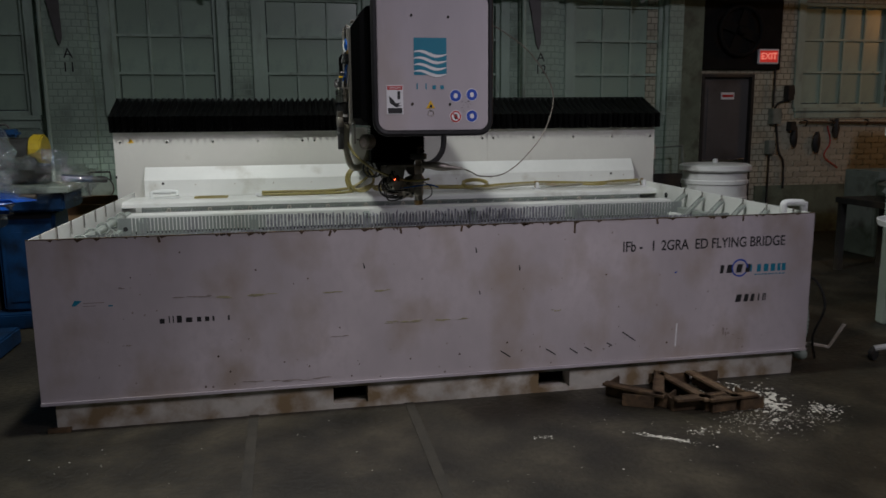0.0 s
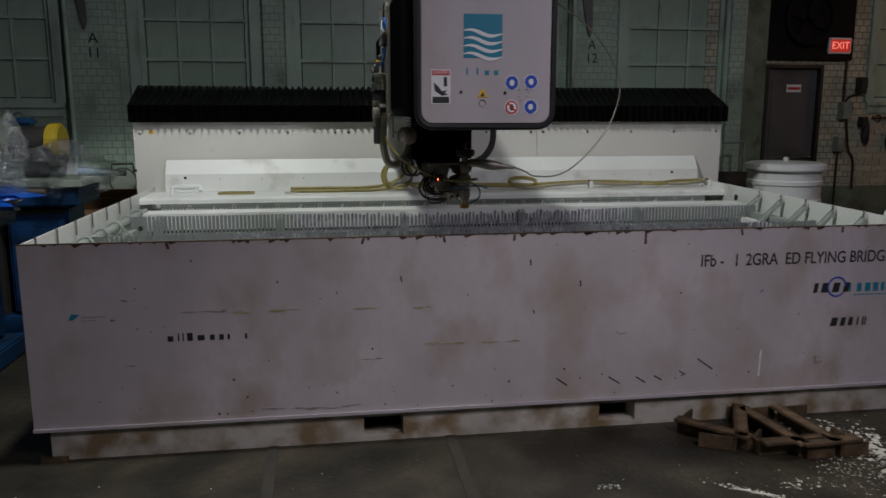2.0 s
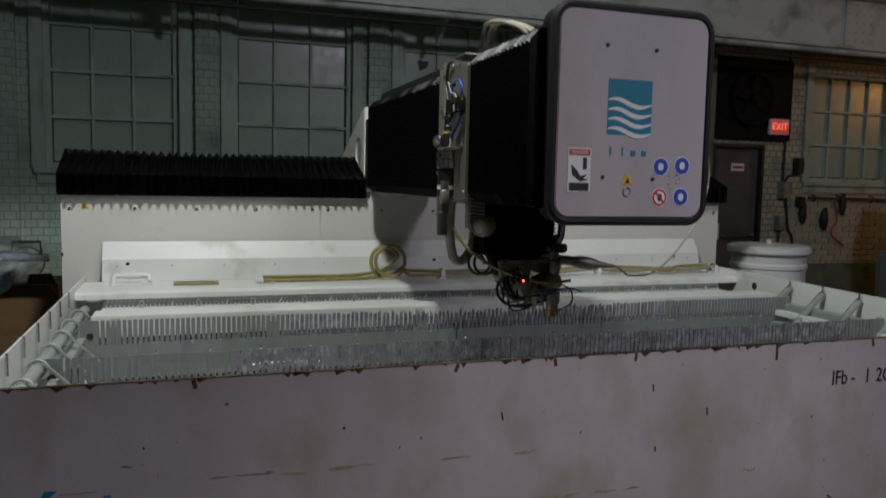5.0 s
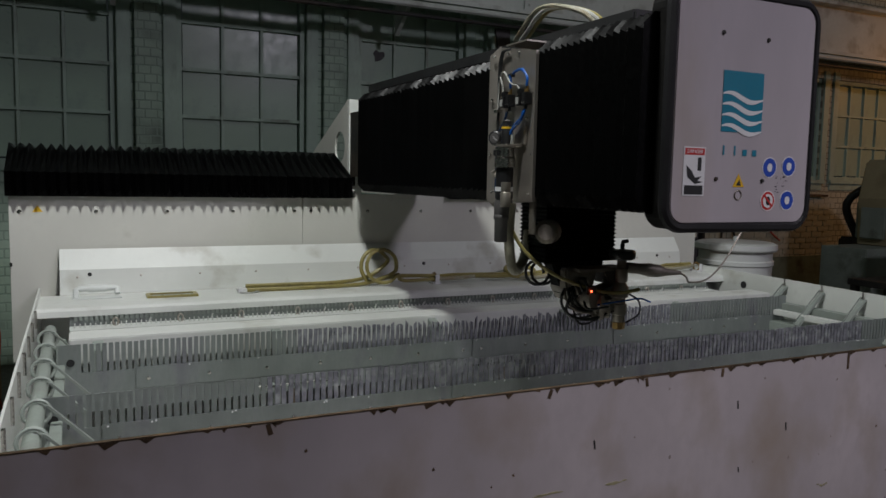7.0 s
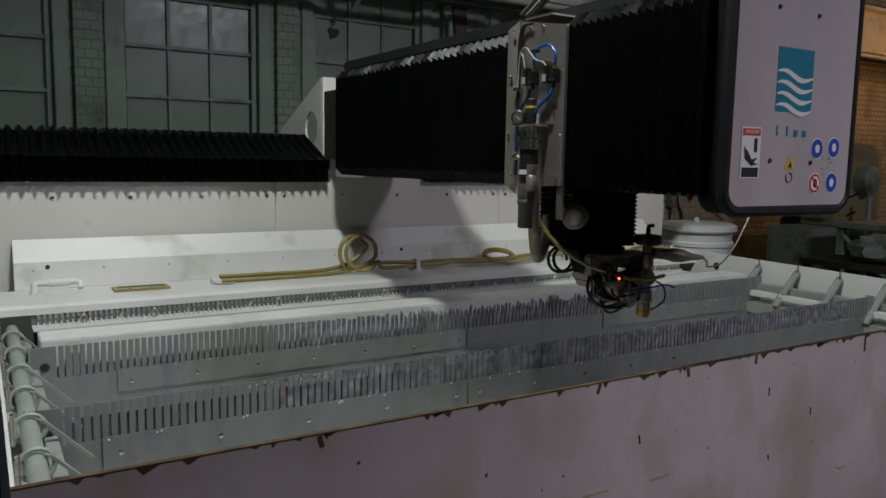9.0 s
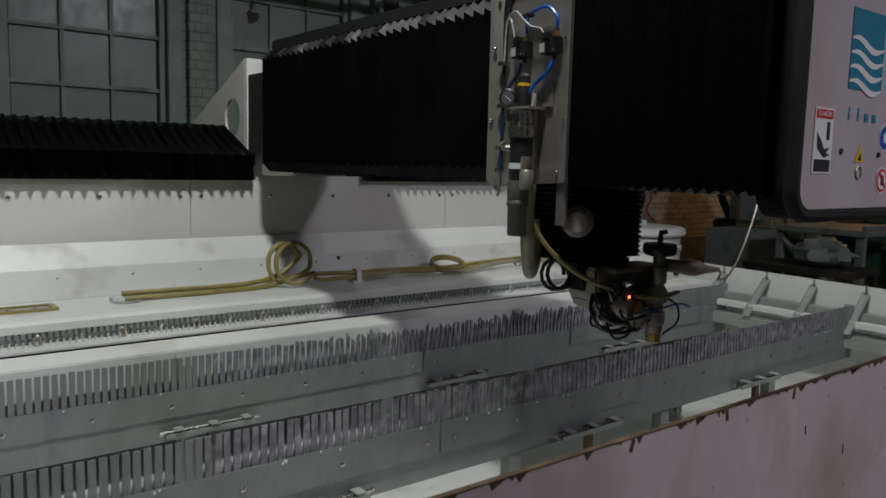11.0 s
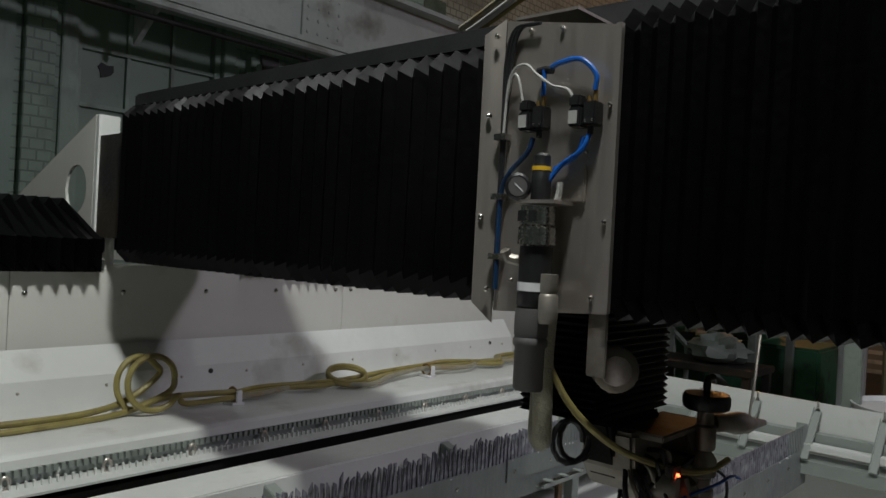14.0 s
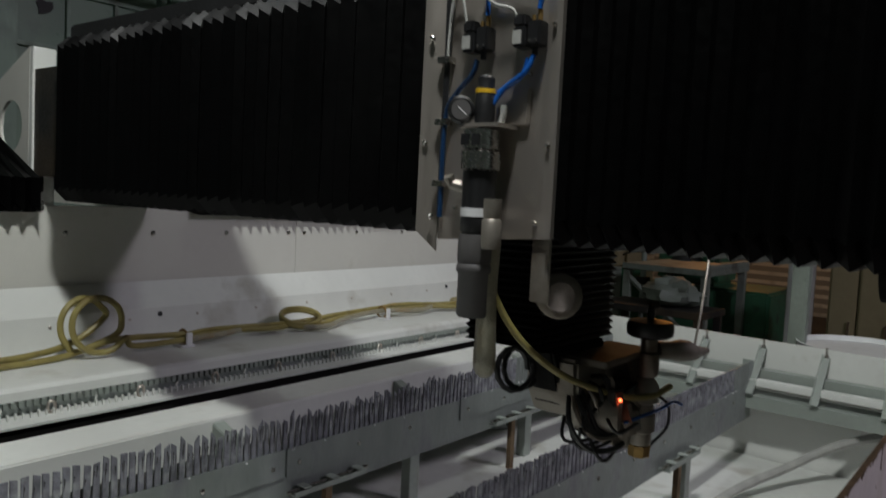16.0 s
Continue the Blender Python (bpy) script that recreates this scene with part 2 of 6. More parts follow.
M_MGREEN = material("green_machine_enamel", (0.05, 0.17, 0.09), 0.45, vary=0.3, scale=6, dirt=(0.03, 0.04, 0.03), dirt_amount=0.4, dirt_scale=6, bump=0.1)
M_MGREY = material("grey_green_machine_enamel", (0.25, 0.29, 0.25), 0.5, vary=0.2, scale=4, dirt=(0.1, 0.1, 0.08), dirt_amount=0.3, dirt_scale=5, bump=0.08)
M_TAN = material("tan_cabinet_paint", (0.34, 0.29, 0.17), 0.5, vary=0.15, scale=4, dirt=(0.16, 0.13, 0.07), dirt_amount=0.2, bump=0.05)
M_FILM = clear_film("clear_stretch_wrap")
M_EXIT = glowing("exit_letters_red", (1.0, 0.09, 0.05), 1.6)
M_LED = glowing("red_indicator_light", (1.0, 0.12, 0.04), 6.0)
M_ROOF = material("dark_roof_boards", (0.07, 0.07, 0.065), 0.8, vary=0.3, scale=2, bump=0.1)

# ---- mesh helpers ----


class Geo:
    """Collects vertices and faces of one mesh."""

    def __init__(self):
        self.v, self.f, self.smooth = [], [], []

    def add(self, verts, faces, smooth=False):
        n = len(self.v)
        self.v += [tuple(p) for p in verts]
        self.f += [tuple(n + i for i in f) for f in faces]
        self.smooth += [smooth] * len(faces)
        return self

    def box(self, x0, x1, y0, y1, z0, z1, m=None):
        p = [Vector((x, y, z)) for z in (z0, z1) for y in (y0, y1) for x in (x0, x1)]
        if m:
            p = [m @ q for q in p]
        return self.add(p, [(0, 2, 3, 1), (4, 5, 7, 6), (0, 1, 5, 4), (1, 3, 7, 5), (3, 2, 6, 7), (2, 0, 4, 6)])

    def prism(self, outline, axis, a, b):
        """Extrudes an outline along an axis; the outline's two numbers are the other two axes in order."""
        def at(p, d):
            return {"x": (d, p[0], p[1]), "y": (p[0], d, p[1]), "z": (p[0], p[1], d)}[axis]
        n = len(outline)
        self.add([at(p, a) for p in outline] + [at(p, b) for p in outline],
                 [tuple(range(n)), tuple(range(2 * n - 1, n - 1, -1))] + [(i, i + n, (i + 1) % n + n, (i + 1) % n) for i in range(n)])
        return self

    def tube(self, pts, r, sides=8, closed=False):
        pts = [Vector(p) for p in pts]
        n = len(pts)
        rings, up = [], Vector((0.13, 0.31, 0.94)).normalized()
        for i, p in enumerate(pts):
            d = (pts[(i + 1) % n if closed else min(i + 1, n - 1)] - pts[(i - 1) % n if closed else max(i - 1, 0)]).normalized()
            if abs(d.dot(up)) > 0.97:
                up = Vector((1, 0, 0))
            u = d.cross(up).normalized()
            up = u.cross(d).normalized()
            rr = r[i] if isinstance(r, (list, tuple)) else r
            rings.append([p + rr * (math.cos(a) * u + math.sin(a) * up) for a in (2 * math.pi * k / sides for k in range(sides))])
        faces = []
        for i in range(n if closed else n - 1):
            j = (i + 1) % n
            faces += [(i * sides + k, i * sides + (k + 1) % sides, j * sides + (k + 1) % sides, j * sides + k) for k in range(sides)]
        if not closed:
            faces += [tuple(range(sides - 1, -1, -1)), tuple((n - 1) * sides + k for k in range(sides))]
        return self.add([p for ring in rings for p in ring], faces, True)

    def lathe(self, profile, m, sides=20):
        """Turns (radius, height) rows round the local z axis of m."""
        rings = [[m @ Vector((r * math.cos(2 * math.pi * k / sides), r * math.sin(2 * math.pi * k / sides), h)) for k in range(sides)] for r, h in profile]
        n = len(rings)
        faces = [(i * sides + k, i * sides + (k + 1) % sides, (i + 1) * sides + (k + 1) % sides, (i + 1) * sides + k) for i in range(n - 1) for k in range(sides)]
        faces += [tuple(range(sides - 1, -1, -1)), tuple((n - 1) * sides + k for k in range(sides))]
        return self.add([p for ring in rings for p in ring], faces, True)

    def mesh(self, name, mat, bevel=0.0):
        me = bpy.data.meshes.new(name)
        me.from_pydata(self.v, [], self.f)
        me.polygons.foreach_set("use_smooth", self.smooth)
        if bevel:
            bm = bmesh.new()
            bm.from_mesh(me)
            edges = [e for e in bm.edges if len(e.link_faces) == 2 and e.calc_face_angle() > 0.5]
            bmesh.ops.bevel(bm, geom=edges, offset=bevel, segments=2, affect="EDGES", clamp_overlap=True)
            bm.to_mesh(me)
            bm.free()
        me.materials.append(mat)
        me.update()
        if any(self.smooth):
            me.set_sharp_from_angle(angle=radians(40))
        return me


def part(name, geo, mat, parent=None, label="", bevel=0.0):
    ob = new(name, geo.mesh(name, mat, bevel))
    if parent:
        ob.parent = parent
    if label:
        tagged(ob, label)
    return ob


def thing(name, base, label, category, group="", kind=""):
    """An empty at the world's origin for a thing's parts; base is kept for its display only."""
    ob = new(name)
    ob.empty_display_size = 0.05
    return tagged(ob, label, category, group, kind)


def box(*a):
    return Geo().box(*a)


def curve(points, steps=8):
    """A smooth line through the points."""
    p = [Vector(q) for q in points]
    p = [2 * p[0] - p[1]] + p + [2 * p[-1] - p[-2]]
    out = []
    for i in range(1, len(p) - 2):
        for k in range(steps):
            t = k / steps
            a, b, c, d = p[i - 1], p[i], p[i + 1], p[i + 2]
            out.append(0.5 * (2 * b + (c - a) * t + (2 * a - 5 * b + 4 * c - d) * t * t + (3 * b - a - 3 * c + d) * t ** 3))
    return out + [p[-2]]


def lettering(name, text, m, size, mat, parent, label="", depth=0.0008, width=1.0, bold=0.0):
    data = bpy.data.curves.new(name, "FONT")
    data.body, data.size, data.extrude, data.align_x, data.align_y = text, size, depth, "CENTER", "CENTER"
    data.offset = size * bold
    tmp = new(name + "_outline", data)
    me = bpy.data.meshes.new_from_object(tmp.evaluated_get(bpy.context.evaluated_depsgraph_get()))
    bpy.data.objects.remove(tmp)
    me.transform(m @ Matrix.Diagonal((width, 1, 1, 1)))
    me.materials.clear()
    me.materials.append(mat)
    ob = new(name, me)
    if parent:
        ob.parent = parent
    if label:
        tagged(ob, label)
    return ob


def disc(cx, cz, r, y0, y1, sides=24, rx=None):
    rx = rx or r
    return Geo().prism([(cx + rx * math.cos(2 * math.pi * k / sides), cz + r * math.sin(2 * math.pi * k / sides)) for k in range(sides)], "y", y0, y1)


def pleats(profile, axis, start, end, pitch, depth):
    """A folded bellows: rings that swap between the full outline and one drawn in by depth."""
    n = max(2, round(abs(end - start) / pitch)) * 2
    cx, cz = sum(p[0] for p in profile) / len(profile), sum(p[1] for p in profile) / len(profile)
    hx = max(abs(p[0] - cx) for p in profile)
    hz = max(abs(p[1] - cz) for p in profile)
    g, k = Geo(), len(profile)
    rings = []
    for i in range(n + 1):
        d = start + (end - start) * i / n + (random.uniform(-0.1, 0.1) * pitch if 0 < i < n else 0)
        s = depth * (i % 2) * random.uniform(0.85, 1.1)
        ring = [(cx + (x - cx) * (1 - s / hx), cz + (z - cz) * (1 - s / hz)) for x, z in profile]
        rings.append([(x, d, z) if axis == "y" else (d, x, z) for x, z in ring])
    faces = [(i * k + j, i * k + (j + 1) % k, (i + 1) * k + (j + 1) % k, (i + 1) * k + j) for i in range(n) for j in range(k)]
    return g.add([p for ring in rings for p in ring], faces + [tuple(range(k)), tuple(n * k + j for j in range(k))])


def blob(cx, cy, cz, sx, sy, sz, seed, rough=0.25, n=14, flat=False):
    """A lumpy closed shape, for heaps, wraps and castings."""
    g, verts = Geo(), []
    for i in range(n + 1):
        th = math.pi * i / n
        for k in range(2 * n):
            ph = math.pi * k / n
            d = Vector((math.sin(th) * math.cos(ph), math.sin(th) * math.sin(ph), math.cos(th)))
            s = 1 + rough * noise.noise(d * 2.3 + Vector((seed, seed * 0.7, 0))) + 0.5 * rough * noise.noise(d * 6 + Vector((seed, 3, 0)))
            verts.append((cx + sx * d.x * s, cy + sy * d.y * s, cz + max(sz * d.z * s, -sz * 0.8 if flat else -9)))
    return g.add(verts, [(i * 2 * n + k, (i + 1) * 2 * n + k, (i + 1) * 2 * n + (k + 1) % (2 * n), i * 2 * n + (k + 1) % (2 * n)) for i in range(n) for k in range(2 * n)], True)

# ---- hall ----
WALL_Y, BACK_Y = 5.29, 5.36
tagged(part("floor", box(-9, 14, -12, BACK_Y + 0.3, -0.2, 0.0), M_CONCRETE), "dark oily concrete floor with worn stains", "floor", kind="structure")
for x0, x1, dx in ((1.02, 1.07, 0.03), (1.87, 1.92, -0.01)):
    tagged(part("floor_joint", Geo().prism([(x0, 0.06), (x1, 0.06), (x1 + dx, -3.2), (x0 + dx, -3.2)], "z", 0.0, 0.004), M_JOINT), "grey worn joint strip in the concrete floor", "floor", kind="structure")
tagged(part("ceiling", box(-9, 14, -12, 6, 7.4, 7.6), M_ROOF), "dark boarded roof of an old workshop", "ceiling", kind="structure")
tagged(part("wall_south", box(-9, 14, -12.2, -12, 0, 7.4), M_WALL), "pale green painted brick wall", "wall", kind="structure")
tagged(part("wall_west", box(-9.2, -9, -12, 6, 0, 7.4), M_WALL), "pale green painted brick wall", "wall", kind="structure")
tagged(part("wall_east", box(14, 14.2, -12, 6, 0, 7.4), M_BRICKWALL), "cream painted brick wall", "wall", kind="structure")

SILL, HEAD = 1.67, 3.02
windows = [(-5.3, -4.15), (-2.65, -1.5), (-0.62, 0.53), (1.02, 2.19), (2.71, 3.88), (4.82, 6.04)]
g = Geo()
edges = [-9.0] + [x for w in windows for x in w] + [6.24]
for a, b in zip(edges[0::2], edges[1::2]):
    g.box(a, b, WALL_Y, WALL_Y + 0.4, 0, 7.4)
for a, b in windows:
    g.box(a, b, WALL_Y, WALL_Y + 0.4, 0, SILL)
    g.box(a, b, WALL_Y, WALL_Y + 0.4, HEAD + 0.42, 7.4)
wall_north = tagged(part("wall_north", g, M_WALL), "pale green painted brick wall, stained and flaking", "wall", kind="structure")
g = Geo()
g.box(5.6, 6.4, BACK_Y, BACK_Y + 0.3, 0, 7.4).box(7.16, 7.86, BACK_Y, BACK_Y + 0.3, 0, 7.4).box(6.4, 7.16, BACK_Y, BACK_Y + 0.3, 2.09, 7.4)
g.box(7.86, 9.2, BACK_Y, BACK_Y + 0.3, 0, 1.66).box(7.86, 9.2, BACK_Y, BACK_Y + 0.3, 3.0, 7.4).box(9.2, 9.5, BACK_Y, BACK_Y + 0.3, 0, 7.4)
g.box(9.5, 10.8, BACK_Y, BACK_Y + 0.3, 0, 1.66).box(9.5, 10.8, BACK_Y, BACK_Y + 0.3, 3.0, 7.4).box(10.8, 14, BACK_Y, BACK_Y + 0.3, 0, 7.4)
EAST, RISE = 0.25, 1.03
wall_door = tagged(part("wall_northeast", g, M_BRICKWALL), "cream painted brick wall beside the door, dirty", "wall", kind="structure")
wall_door.location.x, wall_door.scale.z = EAST, RISE
tagged(part("dado", box(7.5, 13.9, BACK_Y - 0.03, BACK_Y - 0.001, 0, 0.66), M_DADO), "dark green painted lower wall", "wall", kind="structure")


def window(name, x0, x1, y, z0, z1, columns, rows, label):
    w = tagged(new(name), label, "window", kind="structure")
    f = Geo()
    t = 0.05
    f.box(x0, x0 + t, y + 0.03, y + 0.12, z0, z1).box(x1 - t, x1, y + 0.03, y + 0.12, z0, z1)
    f.box(x0 + t, x1 - t, y + 0.03, y + 0.12, z0, z0 + t).box(x0 + t, x1 - t, y + 0.03, y + 0.12, z1 - t, z1)
    part("window_frame", f, M_GREEN, w)
    s = Geo()
    s.box(x0 - 0.09, x1 + 0.09, y - 0.05, y + 0.03, z0 - 0.05, z0).box(x0 - 0.07, x1 + 0.07, y - 0.02, y - 0.001, z0 - 0.14, z0 - 0.05)
    part("window_sill", s, M_GREEN, w, bevel=0.004)
    c = Geo()
    c.box(x0 - 0.11, x0 - 0.001, y - 0.03, y - 0.001, z0, z1 + 0.1).box(x1 + 0.001, x1 + 0.11, y - 0.03, y - 0.001, z0, z1 + 0.1)
    part("casing", c, M_GREEN, w, bevel=0.006)
    wx, wz = (x1 - x0 - 2 * t) / columns, (z1 - z0 - 2 * t) / rows
    bars = Geo()
    for i in range(1, columns):
        bars.box(x0 + t + i * wx - 0.013, x0 + t + i * wx + 0.013, y + 0.05, y + 0.1, z0 + t, z1 - t)
    for k in range(1, rows):
        bars.box(x0 + t, x1 - t, y + 0.045, y + 0.105, z0 + t + k * wz - 0.015, z0 + t + k * wz + 0.015)
    part("glazing_bars", bars, M_GREEN, w)
    pane = box(-wx / 2 + 0.014, wx / 2 - 0.014, -0.004, 0.004, -wz / 2 + 0.016, wz / 2 - 0.016).mesh("pane", M_PANE)
    for i in range(columns):
        for k in range(rows):
            ob = new("pane", pane)
            ob.parent = w
            ob.matrix_basis = pose(x0 + t + (i + 0.5) * wx, y + 0.085, z0 + t + (k + 0.5) * wz, random.uniform(-0.6, 0.6), 0, random.uniform(-0.6, 0.6))
    return w


for i, (a, b) in enumerate(windows):
    window("window_%d" % (i + 1), a, b, WALL_Y, SILL, HEAD + 0.42, 3, 4, "pale green wooden window with painted-over panes")
window("window_7", 7.86 + EAST, 9.2 + EAST, BACK_Y, 1.66 * RISE, 3.0 * RISE, 4, 3, "green wooden window with cream painted-over panes")
window("window_8", 9.5 + EAST, 10.8 + EAST, BACK_Y, 1.66 * RISE, 3.0 * RISE, 4, 3, "green wooden window lit orange, painted-over panes")

# the broken pane's hole shows the dark outside
hole = [(2.955 + r * math.cos(a), 2.835 + r * 0.9 * math.sin(a)) for a, r in ((k * 0.7, 0.06 + 0.018 * math.sin(k * 2.3)) for k in range(9))]
tagged(part("broken_pane_hole", Geo().prism(hole, "y", WALL_Y + 0.071, WALL_Y + 0.078), M_RUBBER), "dark jagged hole in a painted pane", "hole", kind="structure")

# pilasters with column marks
for x, mark in ((-1.06, "A\n11"), (4.37, "A\n12")):
    p = tagged(part("pilaster", box(x - 0.27, x + 0.23, WALL_Y - 0.09, WALL_Y - 0.001, 0, 3.2), M_WALL, bevel=0.006), "pale green brick pilaster with a stencilled mark", "pilaster", kind="structure")
    lettering("stencil", mark, pose(x, WALL_Y - 0.094, 2.26, 90), 0.15, M_INK, p)
    part("drain_pipe", Geo().tube([(x - 0.24, WALL_Y - 0.16, 0.05), (x - 0.24, WALL_Y - 0.16, 3.1)], 0.022), M_GREEN, p)
for x in (0.775, 2.45, 6.19):
    tagged(part("pilaster", box(x - 0.1, x + 0.1, WALL_Y - 0.06, WALL_Y - 0.001, 0, 3.2), M_WALL, bevel=0.005), "narrow pale green brick pilaster between windows", "pilaster", kind="structure")

for x in (-1.16, 4.3):
    h = tagged(part("hanging_bracket", Geo().prism([(x - 0.13, 3.2), (x + 0.05, 3.2), (x + 0.06, 2.5), (x + 0.03, 2.42), (x + 0.0, 2.5)], "y", WALL_Y - 0.13, WALL_Y - 0.10), M_DOOR, bevel=0.004), "dark steel wedge bracket hanging on the pilaster", "bracket", kind="structure")
# crane girder along the wall
girder = thing("crane_girder", None, "grey painted riveted steel girder along the wall", "girder", kind="structure")
part("web", box(-9, 13.9, 4.80, 4.83, 3.3, 3.86), M_BEAM, girder)
part("flange", box(-9, 13.9, 4.66, 4.97, 3.26, 3.30), M_BEAM, girder)
part("flange", box(-9, 13.9, 4.66, 4.97, 3.86, 3.90), M_BEAM, girder)
for x in (-3.0, 0.9, 4.5, 8.2):
    part("splice_plate", box(x - 0.22, x + 0.22, 4.775, 4.799, 3.32, 3.84), M_BEAM, girder, bevel=0.004)
    r = Geo()
    for i in range(4):
        for k in range(5):
            r.lathe([(0.016, 0), (0.014, 0.008), (0.006, 0.012)], pose(x - 0.165 + 0.11 * i, 4.775, 3.38 + 0.105 * k, 90), 8)
    part("rivets", r, M_BEAM, girder)
part("pipe", Geo().tube([(-9, 4.6, 3.2), (13.9, 4.6, 3.2)], 0.03), M_BEAM, girder)
part("pipe", Geo().tube([(-9, 4.72, 3.13), (13.9, 4.72, 3.13)], 0.02), M_DARK, girder)
for x in (-4.5, -2.0, 0.5, 3.0, 5.6):
    part("bracket", Geo().prism([(4.62, 3.259), (5.01, 3.259), (5.01, 2.98)], "x", x - 0.02, x + 0.02), M_BEAM, girder)

# ---- doorway ----
before_doorway = set(bpy.data.objects)
door = thing("door_1", None, "dark grey steel door, closed, with a small sign", "door", kind="structure")
part("leaf", box(6.44, 7.12, BACK_Y + 0.05, BACK_Y + 0.09, 0.01, 2.05), M_DOOR, door, bevel=0.004)
part("leaf_panel", box(6.52, 7.04, BACK_Y + 0.04, BACK_Y + 0.049, 1.02, 1.95), M_DOOR, door, bevel=0.003)
fr = Geo().box(6.4, 6.44, BACK_Y - 0.02, BACK_Y + 0.12, 0, 2.09).box(7.12, 7.16, BACK_Y - 0.02, BACK_Y + 0.12, 0, 2.09).box(6.44, 7.12, BACK_Y - 0.02, BACK_Y + 0.12, 2.05, 2.09)
part("door_frame", fr, M_DARK, door)
part("kick_rail", box(6.46, 7.1, BACK_Y + 0.03, BACK_Y + 0.049, 0.95, 0.99), M_CHROME, door)
sgn = part("door_sign", box(6.71, 6.9, BACK_Y + 0.03, BACK_Y + 0.039, 1.77, 1.86), M_LABEL, door, "small pale sign with red bars")
part("print_bar", box(6.725, 6.885, BACK_Y + 0.026, BACK_Y + 0.029, 1.80, 1.83), M_RED, sgn)
part("handle", Geo().tube([(7.06, BACK_Y + 0.049, 1.0), (7.06, BACK_Y - 0.01, 1.0), (6.96, BACK_Y - 0.01, 1.0)], 0.011), M_CHROME, door)
tagged(part("transom_recess", box(6.36, 7.5, BACK_Y - 0.06, BACK_Y - 0.003, 2.14, 3.1), M_NEARBLACK, bevel=0.01), "near-black steel panel above the door", "panel", kind="structure")
fan = thing("wall_fan", None, "dark grimy ventilator above the door", "fan")
part("ring", Geo().tube([(6.86 + 0.3 * math.cos(a), BACK_Y - 0.12, 2.62 + 0.3 * math.sin(a)) for a in (2 * math.pi * k / 28 for k in range(28))], 0.03, 8, True), M_NEARBLACK, fan)
for k in range(4):
    part("blade", Geo().box(-0.06, 0.06, -0.006, 0.006, 0.04, 0.27, pose(6.86, BACK_Y - 0.1, 2.62, 0, 90 * k + 20, 0)), M_NEARBLACK, fan)
part("motor", Geo().lathe([(0.06, 0), (0.06, 0.1), (0.04, 0.12)], pose(6.86, BACK_Y - 0.062, 2.62, 90)), M_NEARBLACK, fan)
tagged(part("dirty_pier", box(6.0, 6.36, BACK_Y - 0.07, BACK_Y - 0.002, 0, 4.2), M_DADO, bevel=0.008), "grimy brown-green brick pier beside the door", "pier", kind="structure")

exit_sign = thing("exit_sign", None, "lit red exit sign on the wall", "exit sign")
part("housing", box(7.15, 7.45, BACK_Y - 0.09, BACK_Y - 0.003, 2.215, 2.4), M_LABEL, exit_sign, bevel=0.008)
part("face", box(7.17, 7.43, BACK_Y - 0.094, BACK_Y - 0.0905, 2.235, 2.38), glowing("exit_face_red", (0.6, 0.04, 0.03), 0.4), exit_sign)
lettering("letters", "EXIT", pose(7.30, BACK_Y - 0.097, 2.307, 90), 0.115, glowing("exit_letters", (1.0, 0.3, 0.22), 0.8), exit_sign)


def wall_box(x, z, w, h, mat, label):
    t = thing("electrical_box", None, label, "electrical box", "boxes beside the door")
    part("case", box(x - w / 2, x + w / 2, BACK_Y - 0.1, BACK_Y - 0.002, z - h / 2, z + h / 2), mat, t, bevel=0.005)
    part("cover", box(x - w / 2 + 0.012, x + w / 2 - 0.012, BACK_Y - 0.106, BACK_Y - 0.1005, z - h / 2 + 0.012, z + h / 2 - 0.012), mat, t)
    part("lever", box(x + w / 2 + 0.001, x + w / 2 + 0.02, BACK_Y - 0.08, BACK_Y - 0.05, z - 0.03, z + 0.05), M_DARK, t)


wall_box(7.66, 1.85, 0.1, 0.19, M_DARK, "dark grimy switch box on the wall")
wall_box(7.47, 1.55, 0.14, 0.2, M_MGREY, "grey electrical box beside the door")
wall_box(7.42, 1.15, 0.1, 0.18, M_MGREY, "small grey electrical box beside the door")
wall_box(7.72, 1.42, 0.08, 0.12, M_DARK, "dark small switch on the brick wall")
conduit = thing("conduit", None, "dark conduits running down the wall", "conduit")
for pts in (((7.44, 3.2), (7.44, 1.66)), ((7.5, 1.45), (7.56, 1.1), (7.64, 0.95), (7.66, 0.6)), ((7.66, 1.75), (7.52, 1.72), (7.47, 1.66)), ((7.42, 1.05), (7.42, 0.3))):
    part("pipe", Geo().tube(curve([(x, BACK_Y - 0.045, z) for x, z in pts], 6), 0.014), M_DARK, conduit)
pipe = thing("wall_pipe", None, "rusty pipe with hooks under the window", "pipe")
part("run", Geo().tube([(7.85, BACK_Y - 0.06, 1.47), (9.35, BACK_Y - 0.06, 1.45)], 0.016), M_RUST, pipe)
for x in (7.95, 8.35, 8.9):
    part("clip", Geo().tube([(x, BACK_Y - 0.005, 1.5), (x, BACK_Y - 0.08, 1.48), (x, BACK_Y - 0.05, 1.42)], 0.01), M_DARK, pipe)
for x, z, s in ((7.78, 1.28, 0.05), (8.13, 1.2, 0.06), (8.42, 1.38, 0.045)):
    t = thing("hanging_glove", None, "dark rag hanging on the brick wall", "rag", "rags on the wall")
    part("cloth", blob(x, BACK_Y - 0.055, z, s, 0.035, 0.13, x, 0.4, 8), M_DARK, t)
red = thing("red_cord", None, "thin red cord hanging on the brick wall", "cord")
part("cord", Geo().tube(curve([(8.3, BACK_Y - 0.03, 1.42), (8.36, BACK_Y - 0.03, 1.2), (8.28, BACK_Y - 0.03, 1.02), (8.5, BACK_Y - 0.03, 0.86)]), 0.008), M_RED, red)

